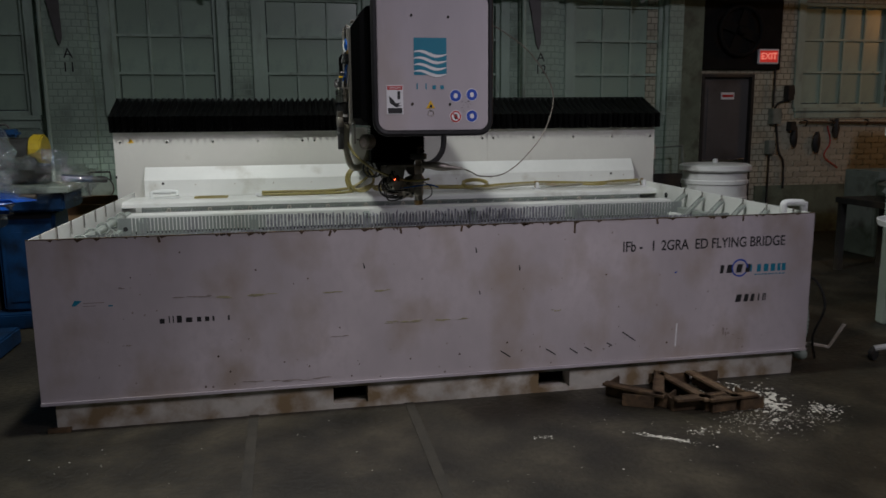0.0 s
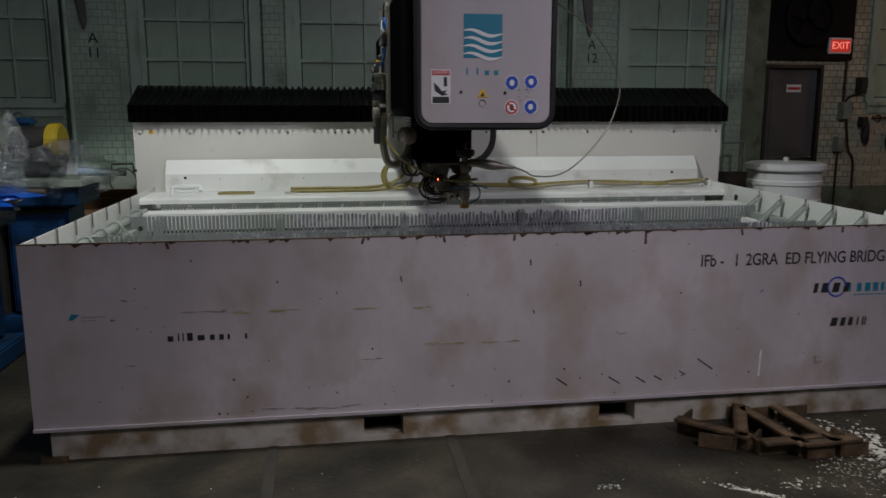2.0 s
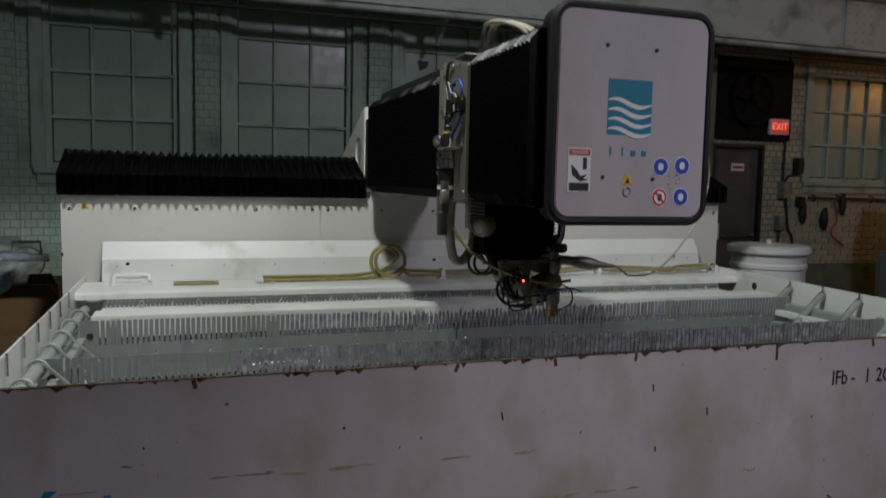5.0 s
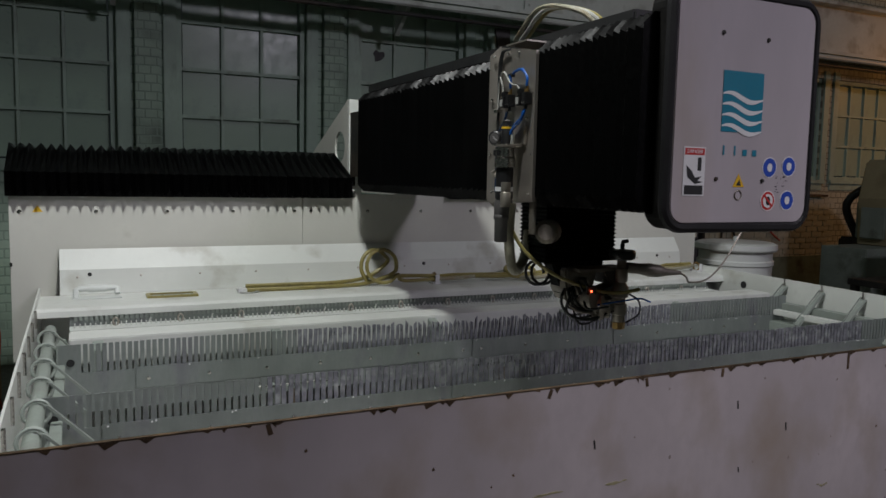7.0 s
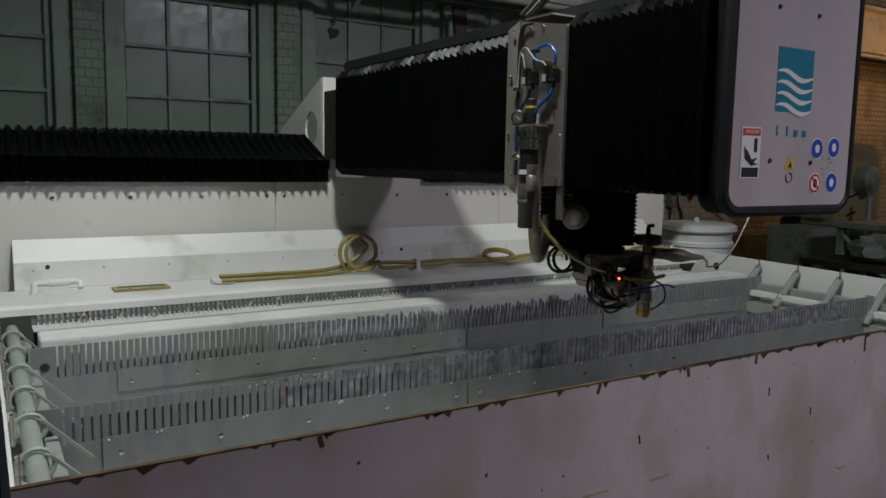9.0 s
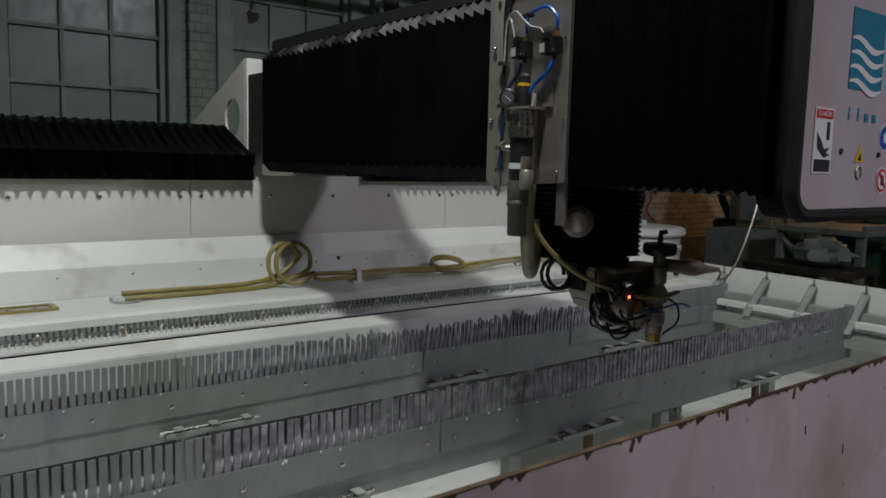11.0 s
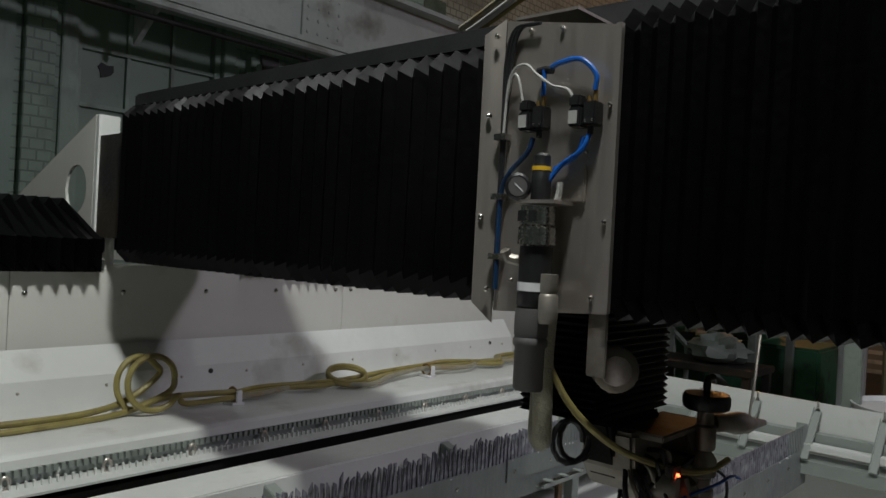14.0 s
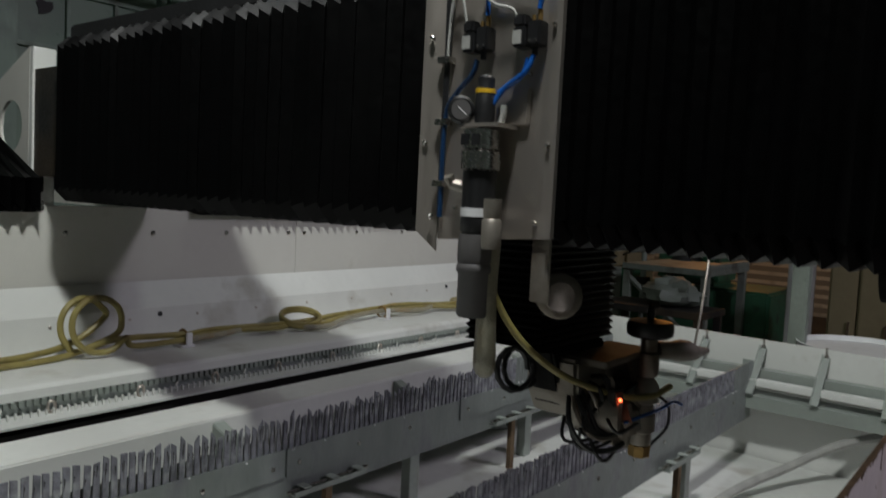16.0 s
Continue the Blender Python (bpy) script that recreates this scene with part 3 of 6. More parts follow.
for ob in set(bpy.data.objects) - before_doorway:
    if not ob.parent:
        ob.location.x, ob.scale.z = EAST, RISE

drum = thing("white_drum", None, "white plastic drum with a lid", "drum")
drum.location, drum.scale = (5.55, 3.1, 0), (0.9, 0.9, 1.06)
dm = pose(0, 0, 0)
part("barrel", Geo().lathe([(0.33, 0), (0.35, 0.02), (0.35, 0.7), (0.36, 0.71), (0.36, 0.74), (0.35, 0.75), (0.35, 0.86), (0.365, 0.87), (0.365, 0.9), (0.35, 0.91), (0.35, 0.985)], dm, 32), M_DRUM, drum)
part("lid", Geo().lathe([(0.385, 0.986), (0.395, 1.0), (0.39, 1.04), (0.35, 1.055), (0.3, 1.05), (0.05, 1.06)], dm, 32), M_DRUM, drum)
part("knob", Geo().lathe([(0.03, 1.061), (0.03, 1.09), (0.015, 1.1)], dm, 12), M_DRUM, drum)
part("bracket", box(-0.40, -0.33, -0.2, -0.1, 0.62, 0.8), M_DARK, drum, bevel=0.005)
screen = thing("monitor_tray", None, "grey open tray leaning behind the drum", "tray")
part("frame", Geo().tube([(5.7, 4.75, 0.9), (5.7, 4.8, 1.22), (6.1, 4.8, 1.24), (6.1, 4.75, 0.9)], 0.02, 6), M_MGREY, screen)
part("stand", box(5.68, 6.12, 4.72, 4.82, 0.0, 0.9), M_DARK, screen, bevel=0.005)

# ---- cutting tank ----
TX, TD, TB = 4.375, 2.69, 4.46
tank = thing("cutting_tank", None, "large lavender-grey steel waterjet cutting tank", "machine tank")
front = part("front_panel", box(0.0, TX, 0.0, 0.008, 0.155, 1.0), M_FRONT, tank, "scuffed lavender-grey front panel")
part("bottom_lip", box(0.0, TX, -0.012, -0.0005, 0.148, 0.162), M_PANEL, tank)
part("rim", box(0.0, TX, -0.002, 0.012, 1.0005, 1.004), M_RUST, tank, "rusty top edge")
# the side walls open slightly towards the back
part("side_panel", Geo().prism([(0.0085, 0.155), (TD, 0.155), (TD, 1.0), (0.0085, 1.0)], "x", 0.0, 0.008), M_WHITE, tank, "white side panel")
part("side_panel", Geo().add([(x + d, y, z) for d in (0, -0.008) for x, y, z in ((TX, 0.0085, 0.155), (TB, TD, 0.155), (TB, TD, 1.02), (TX, 0.0085, 1.0))],
                             [(0, 1, 2, 3), (7, 6, 5, 4), (0, 4, 5, 1), (1, 5, 6, 2), (2, 6, 7, 3), (3, 7, 4, 0)]), M_WHITE, tank, "white side panel")
part("side_panel", box(0.0085, TB - 0.0085, TD - 0.008, TD, 0.155, 0.95), M_WHITE, tank)
part("tank_floor", box(0.0085, TX - 0.0085, 0.0085, TD - 0.009, 0.40, 0.42), M_WHITE, tank, "dull white tank bottom")
skid = part("skid", Geo().box(0.06, 1.475, 0.02, 0.14, 0, 0.15).box(1.665, 2.655, 0.02, 0.14, 0, 0.15).box(2.845, 4.3, 0.02, 0.14, 0, 0.15)
            .box(1.475, 1.665, 0.02, 0.14, 0.122, 0.15).box(2.655, 2.845, 0.02, 0.14, 0.122, 0.15).box(1.475, 1.665, 0.02, 0.14, 0, 0.024).box(2.655, 2.845, 0.02, 0.14, 0, 0.024)
            .box(0.06, 0.1, 0.14, TD, 0, 0.15).box(4.26, 4.3, 0.14, TD, 0, 0.15), M_SKID, tank, "scuffed steel skid with fork pockets")
# Pocket inner walls and back plate, coloured darker than the skid.
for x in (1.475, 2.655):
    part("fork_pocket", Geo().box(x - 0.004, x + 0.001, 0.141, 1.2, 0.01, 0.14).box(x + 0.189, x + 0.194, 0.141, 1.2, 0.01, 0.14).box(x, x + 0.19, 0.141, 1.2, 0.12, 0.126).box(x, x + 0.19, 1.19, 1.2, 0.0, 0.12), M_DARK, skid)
part("foot_plate", box(0.02, 0.13, -0.01, 0.019, 0.0, 0.02), M_RUST, tank)

# rear deck, splash guard
DZ = 0.968
dk = Geo().prism([(2.155, DZ - 0.042), (2.159, DZ - 0.014), (2.171, DZ - 0.003), (2.185, DZ), (2.59, DZ), (2.59, DZ - 0.01), (2.19, DZ - 0.01), (2.175, DZ - 0.02), (2.169, DZ - 0.042)], "x", 0.009, TX + 0.07)
part("rear_deck", dk, M_WHITE, tank, "white rear deck with rolled edge")
part("splash_guard", Geo().prism([(2.592, DZ + 0.001), (2.600, DZ + 0.001), (2.618, 1.098), (2.685, 1.200), (2.682, 1.208), (2.610, 1.102)], "x", 0.104, 4.43), M_WHITE, tank, "bent white splash guard")
for i in range(14):
    x = 0.19 + i * 0.318
    part("bolt", Geo().lathe([(0.006, 0), (0.006, 0.004), (0.003, 0.006)], pose(x, 2.605, 1.062, 82), 8), M_STEEL, tank)
for x in (0.25, 2.235, 4.2):
    part("hole_plug", Geo().lathe([(0.011, 0), (0.011, 0.003)], pose(x, 2.607, 1.075, 82), 12), M_RUBBER, tank)
part("hole_plug", Geo().lathe([(0.024, 0), (0.024, 0.003)], pose(TX + 0.052, 1.96, 0.927, 0, -90, 2), 14), M_RUBBER, tank)

SLOT = 0.0245


def comb_unit(y, z_top, z_slot, z_plate, z_base, worn, x0, x1, plates):
    """A plate with slots cut from its top edge to hold the slats; where the jet has hit them the teeth are ragged."""
    g, w, burn = Geo(), Geo(), Geo()
    g.box(x0, x1, y, y + 0.006, z_base, z_slot)
    x = x0 + 0.085
    g.box(x0, x, y, y + 0.006, z_slot + 0.0002, z_top)
    while x + SLOT < x1 - 0.06:
        a, b = x + 0.0075, x + SLOT
        u = (a - x0) / (x1 - x0)
        hit = worn[2] * min(1.0, 1.6 * max(0.0, 1 - abs(u - worn[0]) / worn[1]))
        cut = hit > 0.02
        h = -0.03 * hit * random.random() if cut else random.uniform(-0.002, 0.001)
        lean = random.uniform(-0.003, 0.003) * (1 if cut else 0.2)
        peak = random.uniform(-0.012, 0.012) * hit
        o = [(a, z_slot + 0.0002), (b, z_slot + 0.0002), (b + lean - 0.004 * hit * random.random(), z_top + h + peak), (a + lean + 0.003 * hit * random.random(), z_top + h - peak)]
        (w if cut else g).prism(o, "y", y, y + 0.006)
        for k in range(int(3 * hit + random.random())):
            xx, l = random.uniform(a, b), random.uniform(0.015, 0.06) * (0.4 + hit)
            zt = z_top + h - random.uniform(0.0, 0.03)
            burn.prism([(xx, zt), (xx + 0.003, zt - 0.004), (xx + random.uniform(-0.002, 0.002), zt - l)], "y", y - 0.0012, y - 0.0002)
        x += SLOT
    g.box(x + 0.0075, x1, y, y + 0.006, z_slot + 0.0002, z_top)
    c = part("slat_comb", g, M_COMB, tank, "slotted galvanised comb plate for slats")
    if w.v:
        part("worn_teeth", w, M_WORN, c, "scorched ragged teeth")
    if burn.v:
        tagged(part("scorching", burn, M_DARK, c), "dark cuts burnt into the comb", kind="stuff")
    for a, b in plates:
        p = part("clamp_plate", box(a, b, y - 0.007, y - 0.0013, z_plate, z_slot + 0.008), M_COMB, c, bevel=0.0015)
        n = max(2, round((b - a) / 0.24))
        for i in range(n):
            xx = a + 0.05 + (b - a - 0.1) * i / (n - 1)
            part("bolt", Geo().lathe([(0.008, 0), (0.008, 0.004), (0.004, 0.006)], pose(xx, y - 0.0075, z_slot - 0.045, 90), 8), M_CHROME, p)
    for k in range(26):
        xx = random.uniform(plates[0][0], plates[-1][1])
        part("spatter", Geo().lathe([(0.004, 0), (0.0025, 0.003)], pose(xx, y - 0.007, z_slot + random.uniform(-0.002, 0.006), 90), 5), M_LABEL, c)
    part("end_flange", box(x0 - 0.006, x0 - 0.0005, y, y + 0.05, z_base, z_top), M_TANK, c)
    part("end_flange", box(x1 + 0.0005, x1 + 0.006, y, y + 0.05, z_base, z_top), M_TANK, c)
    hole = Geo().lathe([(0.016, 0), (0.016, 0.003)], pose(x0 + 0.045, y - 0.001, z_top - 0.075, 90), 14)
    part("flange_hole", hole, M_RUBBER, c)
    return c


comb_unit(0.752, 0.917, 0.806, 0.712, 0.64, (0.55, 0.40, 0.28), 0.063, 4.27, ((0.25, 1.52), (1.527, 4.03)))
comb_unit(1.523, 0.92, 0.80, 0.715, 0.632, (0.50, 0.27, 0.9), 0.11, 4.33, ((0.404, 2.02), (2.027, 2.67), (2.94, 4.105)))
# rear comb under the deck lip: two rows of short teeth before a shaded plate
rear = part("rear_comb", box(0.15, 4.28, 2.166, 2.172, 0.85, 0.93), M_COMB, tank, "galvanised rear comb plate")
upper, lower = Geo(), Geo()
for i in range(178):
    x = 0.17 + 0.023 * i
    upper.prism([(x, 0.906 + random.uniform(-0.002, 0.002)), (x + 0.0135, 0.906), (x + 0.0135, 0.926), (x, 0.926)], "y", 2.142, 2.154)
    lower.prism([(x, 0.878), (x + 0.005, 0.878), (x + 0.005, 0.898 + random.uniform(-0.004, 0.003)), (x, 0.898)], "y", 2.112, 2.122)
part("upper_teeth", upper, M_TANK, rear)
part("lower_teeth", lower, M_WHITE, rear)
for i in range(13):
    x = 0.355 + 0.3045 * i
    part("boss", Geo().tube([(x + 0.012 * math.cos(a), 2.128, 0.898 + 0.019 * math.sin(a)) for a in (2 * math.pi * q / 14 for q in range(14))], 0.005, 6, True), M_STEEL, rear)
    part("clip", Geo().box(-0.004, 0.004, -0.006, 0.0, -0.024, 0.024, pose(x + 0.16, 2.1655, 0.888, 0, random.uniform(15, 35), 0)), M_WHITE, rear)
part("ledge", box(0.15, 4.29, 2.05, 2.165, 0.870, 0.878), M_WHITE, tank)

# long tubular beam and its posts
part("support_beam", Geo().box(0.15, 4.29, 1.61, 1.79, 0.815, 0.926), M_WHITE, tank, "white tubular support beam", bevel=0.005)
# Black sheets added in the slot, painting the shade under the deck.
part("gap_lining", Geo().box(0.15, 4.29, 1.795, 2.05, 0.77, 0.776).box(0.15, 4.29, 2.06, 2.066, 0.776, 0.8695), M_NEARBLACK, tank, "black sheet standing in for the slot's deep shade")
for x in (0.24, 1.0, 1.81, 2.62, 3.45):
    part("spacer", Geo().prism([(1.53, 0.80), (1.53, 0.885), (1.6095, 0.915), (1.6095, 0.82)], "x", x, x + 0.045), M_TANK, tank, bevel=0.003)
for y0, zt in ((0.77, 0.67), (1.545, 0.66)):
    for x in (0.17, 1.0, 1.84, 2.67, 3.5):
        part("post", box(x, x + 0.055, y0, y0 + 0.045, 0.421, zt), M_TANK, tank, bevel=0.002)
for y0 in (0.73, 1.50):
    for x in (0.93, 2.035, 3.16):
        br = part("clip_bracket", Geo().box(x, x + 0.32, y0 - 0.022, y0 + 0.022, 0.655, 0.661).box(x, x + 0.32, y0 - 0.022, y0 - 0.018, 0.6615, 0.672), M_TANK, tank, "small steel clip bracket with a rod")
        part("rod", Geo().tube([(x - 0.02, y0 - 0.004, 0.672), (x + 0.34, y0 - 0.004, 0.672)], 0.007, 6), M_CHROME, br)
        for k in (0.03, 0.15, 0.27):
            part("lug", box(x + k, x + k + 0.03, y0 - 0.03, y0 + 0.01, 0.6805, 0.684), M_TANK, br)
        part("stem", box(x + 0.15, x + 0.18, y0, y0 + 0.02, 0.421, 0.654), M_RUSTPALE, br)
# side rails with straps and studs
part("side_rail", Geo().box(TX - 0.18, TX - 0.02, 0.012, 2.04, 0.755, 0.762).box(TX - 0.18, TX - 0.174, 0.012, 2.04, 0.70, 0.755), M_TANK, tank)
part("side_rail", Geo().box(TX - 0.075, TX - 0.012, 0.012, 2.04, 0.865, 0.872).box(TX - 0.075, TX - 0.069, 0.012, 2.04, 0.82, 0.865), M_TANK, tank)
part("side_rail", box(TX - 0.15, TX - 0.095, 0.012, 2.04, 0.80, 0.835), M_WHITE, tank, bevel=0.004)
for i in range(6):
    y = 0.166 + 0.285 * i
    d = 0.031 * y
    s = part("strap", Geo().prism([(TX + d - 0.014, 0.966), (TX + d - 0.03, 0.972), (TX - 0.205, 0.775), (TX - 0.19, 0.762)], "y", y - 0.015, y + 0.015), M_TANK, tank, bevel=0.002)
    part("strap_flange", Geo().prism([(TX + d - 0.03, 0.973), (TX - 0.205, 0.776), (TX - 0.20, 0.790), (TX + d - 0.03, 0.985)], "y", y + 0.0155, y + 0.019), M_TANK, s)
    part("stud", Geo().tube([(TX + d - 0.03, y, 0.955), (TX + d - 0.032, y, 1.015)], 0.006, 6), M_CHROME, s)
    part("nut", Geo().lathe([(0.011, 0.972), (0.011, 0.982)], pose(TX + d - 0.031, y, 0), 6), M_CHROME, s)
# White pipe given the grey tank colour to paint in the side's shade.
pipe_l = part("side_pipe", Geo().tube([(0.062, 0.02, 0.885), (0.07, 2.06, 0.885)], 0.025, 12), M_TANK, tank, "white pipe along the side wall, its shade put into a grey colour")
part("side_rail", box(0.10, 0.135, 0.012, 2.06, 0.80, 0.84), M_TANK, tank, bevel=0.003)
for i in range(7):
    y = 0.14 + 0.285 * i
    loop = [(0.065 + 0.040 * math.cos(a), y + 0.012 * math.sin(a), 0.885 + 0.036 * math.sin(a)) for a in (2 * math.pi * q / 14 for q in range(14))]
    s = part("strap", Geo().tube(loop, 0.007, 6, True), M_TANK, pipe_l)
    part("tie", Geo().prism([(0.085, 0.91), (0.10, 0.905), (0.225, 0.775), (0.212, 0.775)], "y", y - 0.008, y + 0.008), M_TANK, tank)
    part("stud", Geo().tube([(0.018, y + 0.03, 0.93), (0.018, y + 0.03, 1.01)], 0.006, 6), M_CHROME, tank)
for x0, y, z in ((3.75, 1.9, 0.47), (3.15, 1.12, 0.47)):
    part("drain_stub", Geo().lathe([(0.05, 0), (0.05, 0.09), (0.038, 0.09), (0.038, 0.02)], pose(x0, y, z, 75, 0, 10), 16), M_TANK, tank)
part("return_hose", Geo().tube(curve([(3.3, 0.66, 0.455), (3.7, 0.62, 0.47), (4.0, 0.5, 0.52), (4.2, 0.36, 0.6), (4.3, 0.2, 0.66), (4.33, 0.05, 0.68)]), 0.02), M_GREYHOSE, tank)

# marks on the front panel
for x in (1.49, 1.86, 0.62, 2.2, 3.35, 3.9):
    part("edge_nick", Geo().box(-0.006, 0.006, -0.0012, -0.0002, -0.03, 0.0, pose(x, 0, 0.998, 0, random.uniform(-25, 25), 0)), M_RUST, front)
part("edge_nick", box(2.846, 2.858, -0.0012, -0.0002, 0.935, 0.999), M_RUST, front)
for x, z, w, h, mt in ((0.78, 0.677, 0.2, 0.008, M_SMEAR), (1.05, 0.668, 0.28, 0.014, M_OCHRE), (1.45, 0.665, 0.16, 0.006, M_OCHRE), (1.75, 0.659, 0.13, 0.008, M_OCHRE), (1.88, 0.48, 0.2, 0.008, M_OCHRE), (2.15, 0.477, 0.18, 0.009, M_OCHRE),
                       (2.75, 0.49, 0.05, 0.012, M_OCHRE), (0.45, 0.74, 0.06, 0.006, M_SMEAR), (1.3, 0.19, 0.3, 0.01, M_SMEAR), (1.05, 0.2, 0.12, 0.008, M_SMEAR), (0.42, 0.44, 0.06, 0.008, M_SMEAR), (1.5, 0.42, 0.12, 0.004, M_SMEAR), (3.82, 0.3, 0.05, 0.03, M_SMEAR)):
    g = Geo()
    for k in range(7):
        a = x + w * (random.random() - 0.5)
        l = w * random.uniform(0.12, 0.4)
        zz = z + random.uniform(-1, 1) * h * 0.6
        t = h * random.uniform(0.15, 0.55)
        g.prism([(a - l / 2, zz), (a - l / 5, zz + t), (a + l / 4, zz + t * 0.8), (a + l / 2, zz - t * 0.2), (a, zz - t)], "y", -0.0014 - 0.0001 * k, -0.0002)
    part("smear", g, mt, front)
for x, z, l, a in ((2.45, 0.255, 0.07, 35), (2.72, 0.25, 0.07, 33), (2.86, 0.245, 0.06, 33), (2.95, 0.25, 0.05, 30), (3.08, 0.27, 0.04, 30), (2.3, 0.62, 0.02, 80), (2.53, 0.75, 0.03, 85), (1.66, 0.8, 0.03, 80), (2.28, 0.86, 0.03, 85), (3.2, 0.31, 0.1, 35)):
    part("scratch", Geo().box(-l / 2, l / 2, -0.001, -0.0002, -0.003, 0.003, pose(x, 0, z, 0, a, 0)), M_INK, front)
part("scratch", Geo().box(-0.004, 0.004, -0.001, -0.0002, -0.07, 0.07, pose(3.5, 0, 0.3, 0, 2, 0)), M_LABEL, front)
lettering("lettering", "IFb -   I  2GRA  ED FLYING BRIDGE", pose(3.665, -0.0005, 0.84, 90), 0.085, M_INK, front, "worn black lettering", width=0.815, bold=0.012)
for k in range(60):
    x = random.uniform(0.05, 4.25)
    h = random.uniform(0.004, 0.018)
    part("rust_spot", Geo().prism([(x, 0.9995), (x + random.uniform(0.01, 0.05), 0.9995), (x + random.uniform(0.005, 0.02), 0.9995 - h)], "y", -0.0011, -0.0002), M_RUST, front)
for k in range(90):
    x, z, s = random.uniform(0.2, 4.1), random.choice((random.uniform(0.17, 0.3), random.uniform(0.3, 0.95))), random.uniform(0.003, 0.009)
    part("chip", Geo().prism([(x, z), (x + s, z + s * 0.4), (x + s * 0.6, z + s * 1.6), (x - s * 0.3, z + s)], "y", -0.001, -0.0002), random.choice((M_SMEAR, M_RUST, M_SMEAR)), front)
# worn-off marks
badge_start = set(bpy.data.objects)
g = Geo()
x = 3.70
for w in (0.03, 0.05, 0.05, 0.04):
    g.prism([(x, 0.655), (x + w * 0.75, 0.655), (x + w * 0.95, 0.705), (x + w * 0.2, 0.705)], "y", -0.0012, -0.0002)
    x += w + 0.012
part("worn_mark", g, M_INK, front)
ring = Geo()
for k in range(20):
    a0, a1 = 2 * math.pi * (k * 0.9) / 20, 2 * math.pi * (k * 0.9 + 0.92) / 20
    ring.prism([(3.83 + r * math.cos(a), 0.683 + r * math.sin(a)) for r, a in ((0.045, a0), (0.054, a0), (0.054, a1), (0.045, a1))], "y", -0.0016, -0.0003)
part("worn_mark", ring, M_SIGNBLUE, front)
g = Geo()
for x, w in ((3.90, 0.01), (3.945, 0.025), (3.99, 0.03), (4.035, 0.03), (4.08, 0.02), (4.11, 0.025)):
    g.box(x, x + w, -0.0012, -0.0002, 0.655, 0.70)
for k in range(9):
    g.box(3.93 + k * 0.023, 3.945 + k * 0.023, -0.0012, -0.0002, 0.635, 0.642)
part("worn_mark", g, M_TEAL, front)
g = Geo()
for x, w in ((3.81, 0.045), (3.865, 0.035), (3.91, 0.03), (3.96, 0.012), (3.99, 0.012), (4.005, 0.01)):
    g.prism([(x, 0.475), (x + w * 0.8, 0.475), (x + w, 0.52), (x + w * 0.25, 0.52)], "y", -0.0012, -0.0002)
part("worn_mark", g, M_INK, front)
for ob in set(bpy.data.objects) - badge_start:
    ob.location = (0.065, 0.0, 0.004)
g = Geo()
for x, w in ((0.60, 0.035), (0.645, 0.008), (0.665, 0.008), (0.685, 0.035), (0.73, 0.045), (0.785, 0.03), (0.825, 0.03), (0.862, 0.015), (0.94, 0.014)):
    g.box(x, x + w * 0.7, -0.0012, -0.0002, 0.545, 0.57 + (0.012 if 0.64 < x < 0.69 else 0.0))
part("worn_mark", g, M_INK, front)
part("worn_mark", Geo().prism([(0.185, 0.66), (0.205, 0.66), (0.235, 0.685), (0.2, 0.688)], "y", -0.0012, -0.0002).box(0.36, 0.38, -0.0012, -0.0002, 0.65, 0.657), M_TEAL, front)
part("worn_mark", Geo().box(0.24, 0.34, -0.0012, -0.0002, 0.67, 0.674).box(0.24, 0.3, -0.0012, -0.0002, 0.655, 0.658), M_SMEAR, front)
part("worn_mark", Geo().prism([(3.47, 0.672), (3.49, 0.69), (3.485, 0.676)], "y", -0.0012, -0.0002), M_SIGNBLUE, front)

# ---- bridge at the back ----
bridge = thing("gantry_bridge", None, "white gantry bridge with black folded bellows cover", "machine bridge")
PY = 2.70
for a, b in ((-0.13, 1.449), (1.452, 3.046), (3.049, 4.67)):
    p = part("back_panel", box(a, b, PY, PY + 0.008, 0.6, 1.52), M_CREAM, bridge, "off-white sheet metal panel", bevel=0.001)
    for i in range(5):
        x = a + 0.05 + (b - a - 0.1) * i / 4
        part("bolt", Geo().lathe([(0.011, 0), (0.011, 0.004), (0.006, 0.008)], pose(x, PY - 0.0005, 1.412, 90), 8), M_CHROME, p)
part("bed", box(-0.12, 4.66, PY + 0.0085, 3.3, 0.0, 1.5), M_CREAM, bridge, "off-white bridge bed")
part("hinge", box(4.67, 4.682, PY - 0.01, PY + 0.01, 1.2, 1.33), M_STEEL, bridge)
part("hinge", box(-0.132, -0.1205, PY - 0.01, PY + 0.01, 1.12, 1.14), M_DARK, bridge)
roof = [(2.617, 1.498), (2.617, 1.622), (3.0, 1.785), (3.35, 1.785), (3.35, 1.498)]
for a, b in ((-0.14, 1.745), (2.44, 4.68)):
    part("bellows", pleats(roof, "x", a, b, 0.053, 0.036), M_BELLOWS, bridge, "black folded bellows")
    part("hem", box(a, b, 2.654, 2.66, 1.495, 1.55), M_BELLOWS, bridge)
part("warning_label", Geo().prism([(-0.02, 1.41), (0.03, 1.41), (0.005, 1.445)], "y", PY - 0.002, PY - 0.0005), M_SIGNYELLOW, bridge)

# ---- moving arm ----
arm = thing("cutting_gantry", None, "cutting gantry with black bellows and lavender end cover", "machine gantry")
arm.location = (-0.02, 0.115, 0.0)
AX0, AX1, AZ0, AZ1, CH = 1.735, 2.30, 1.545, 2.125, 0.038
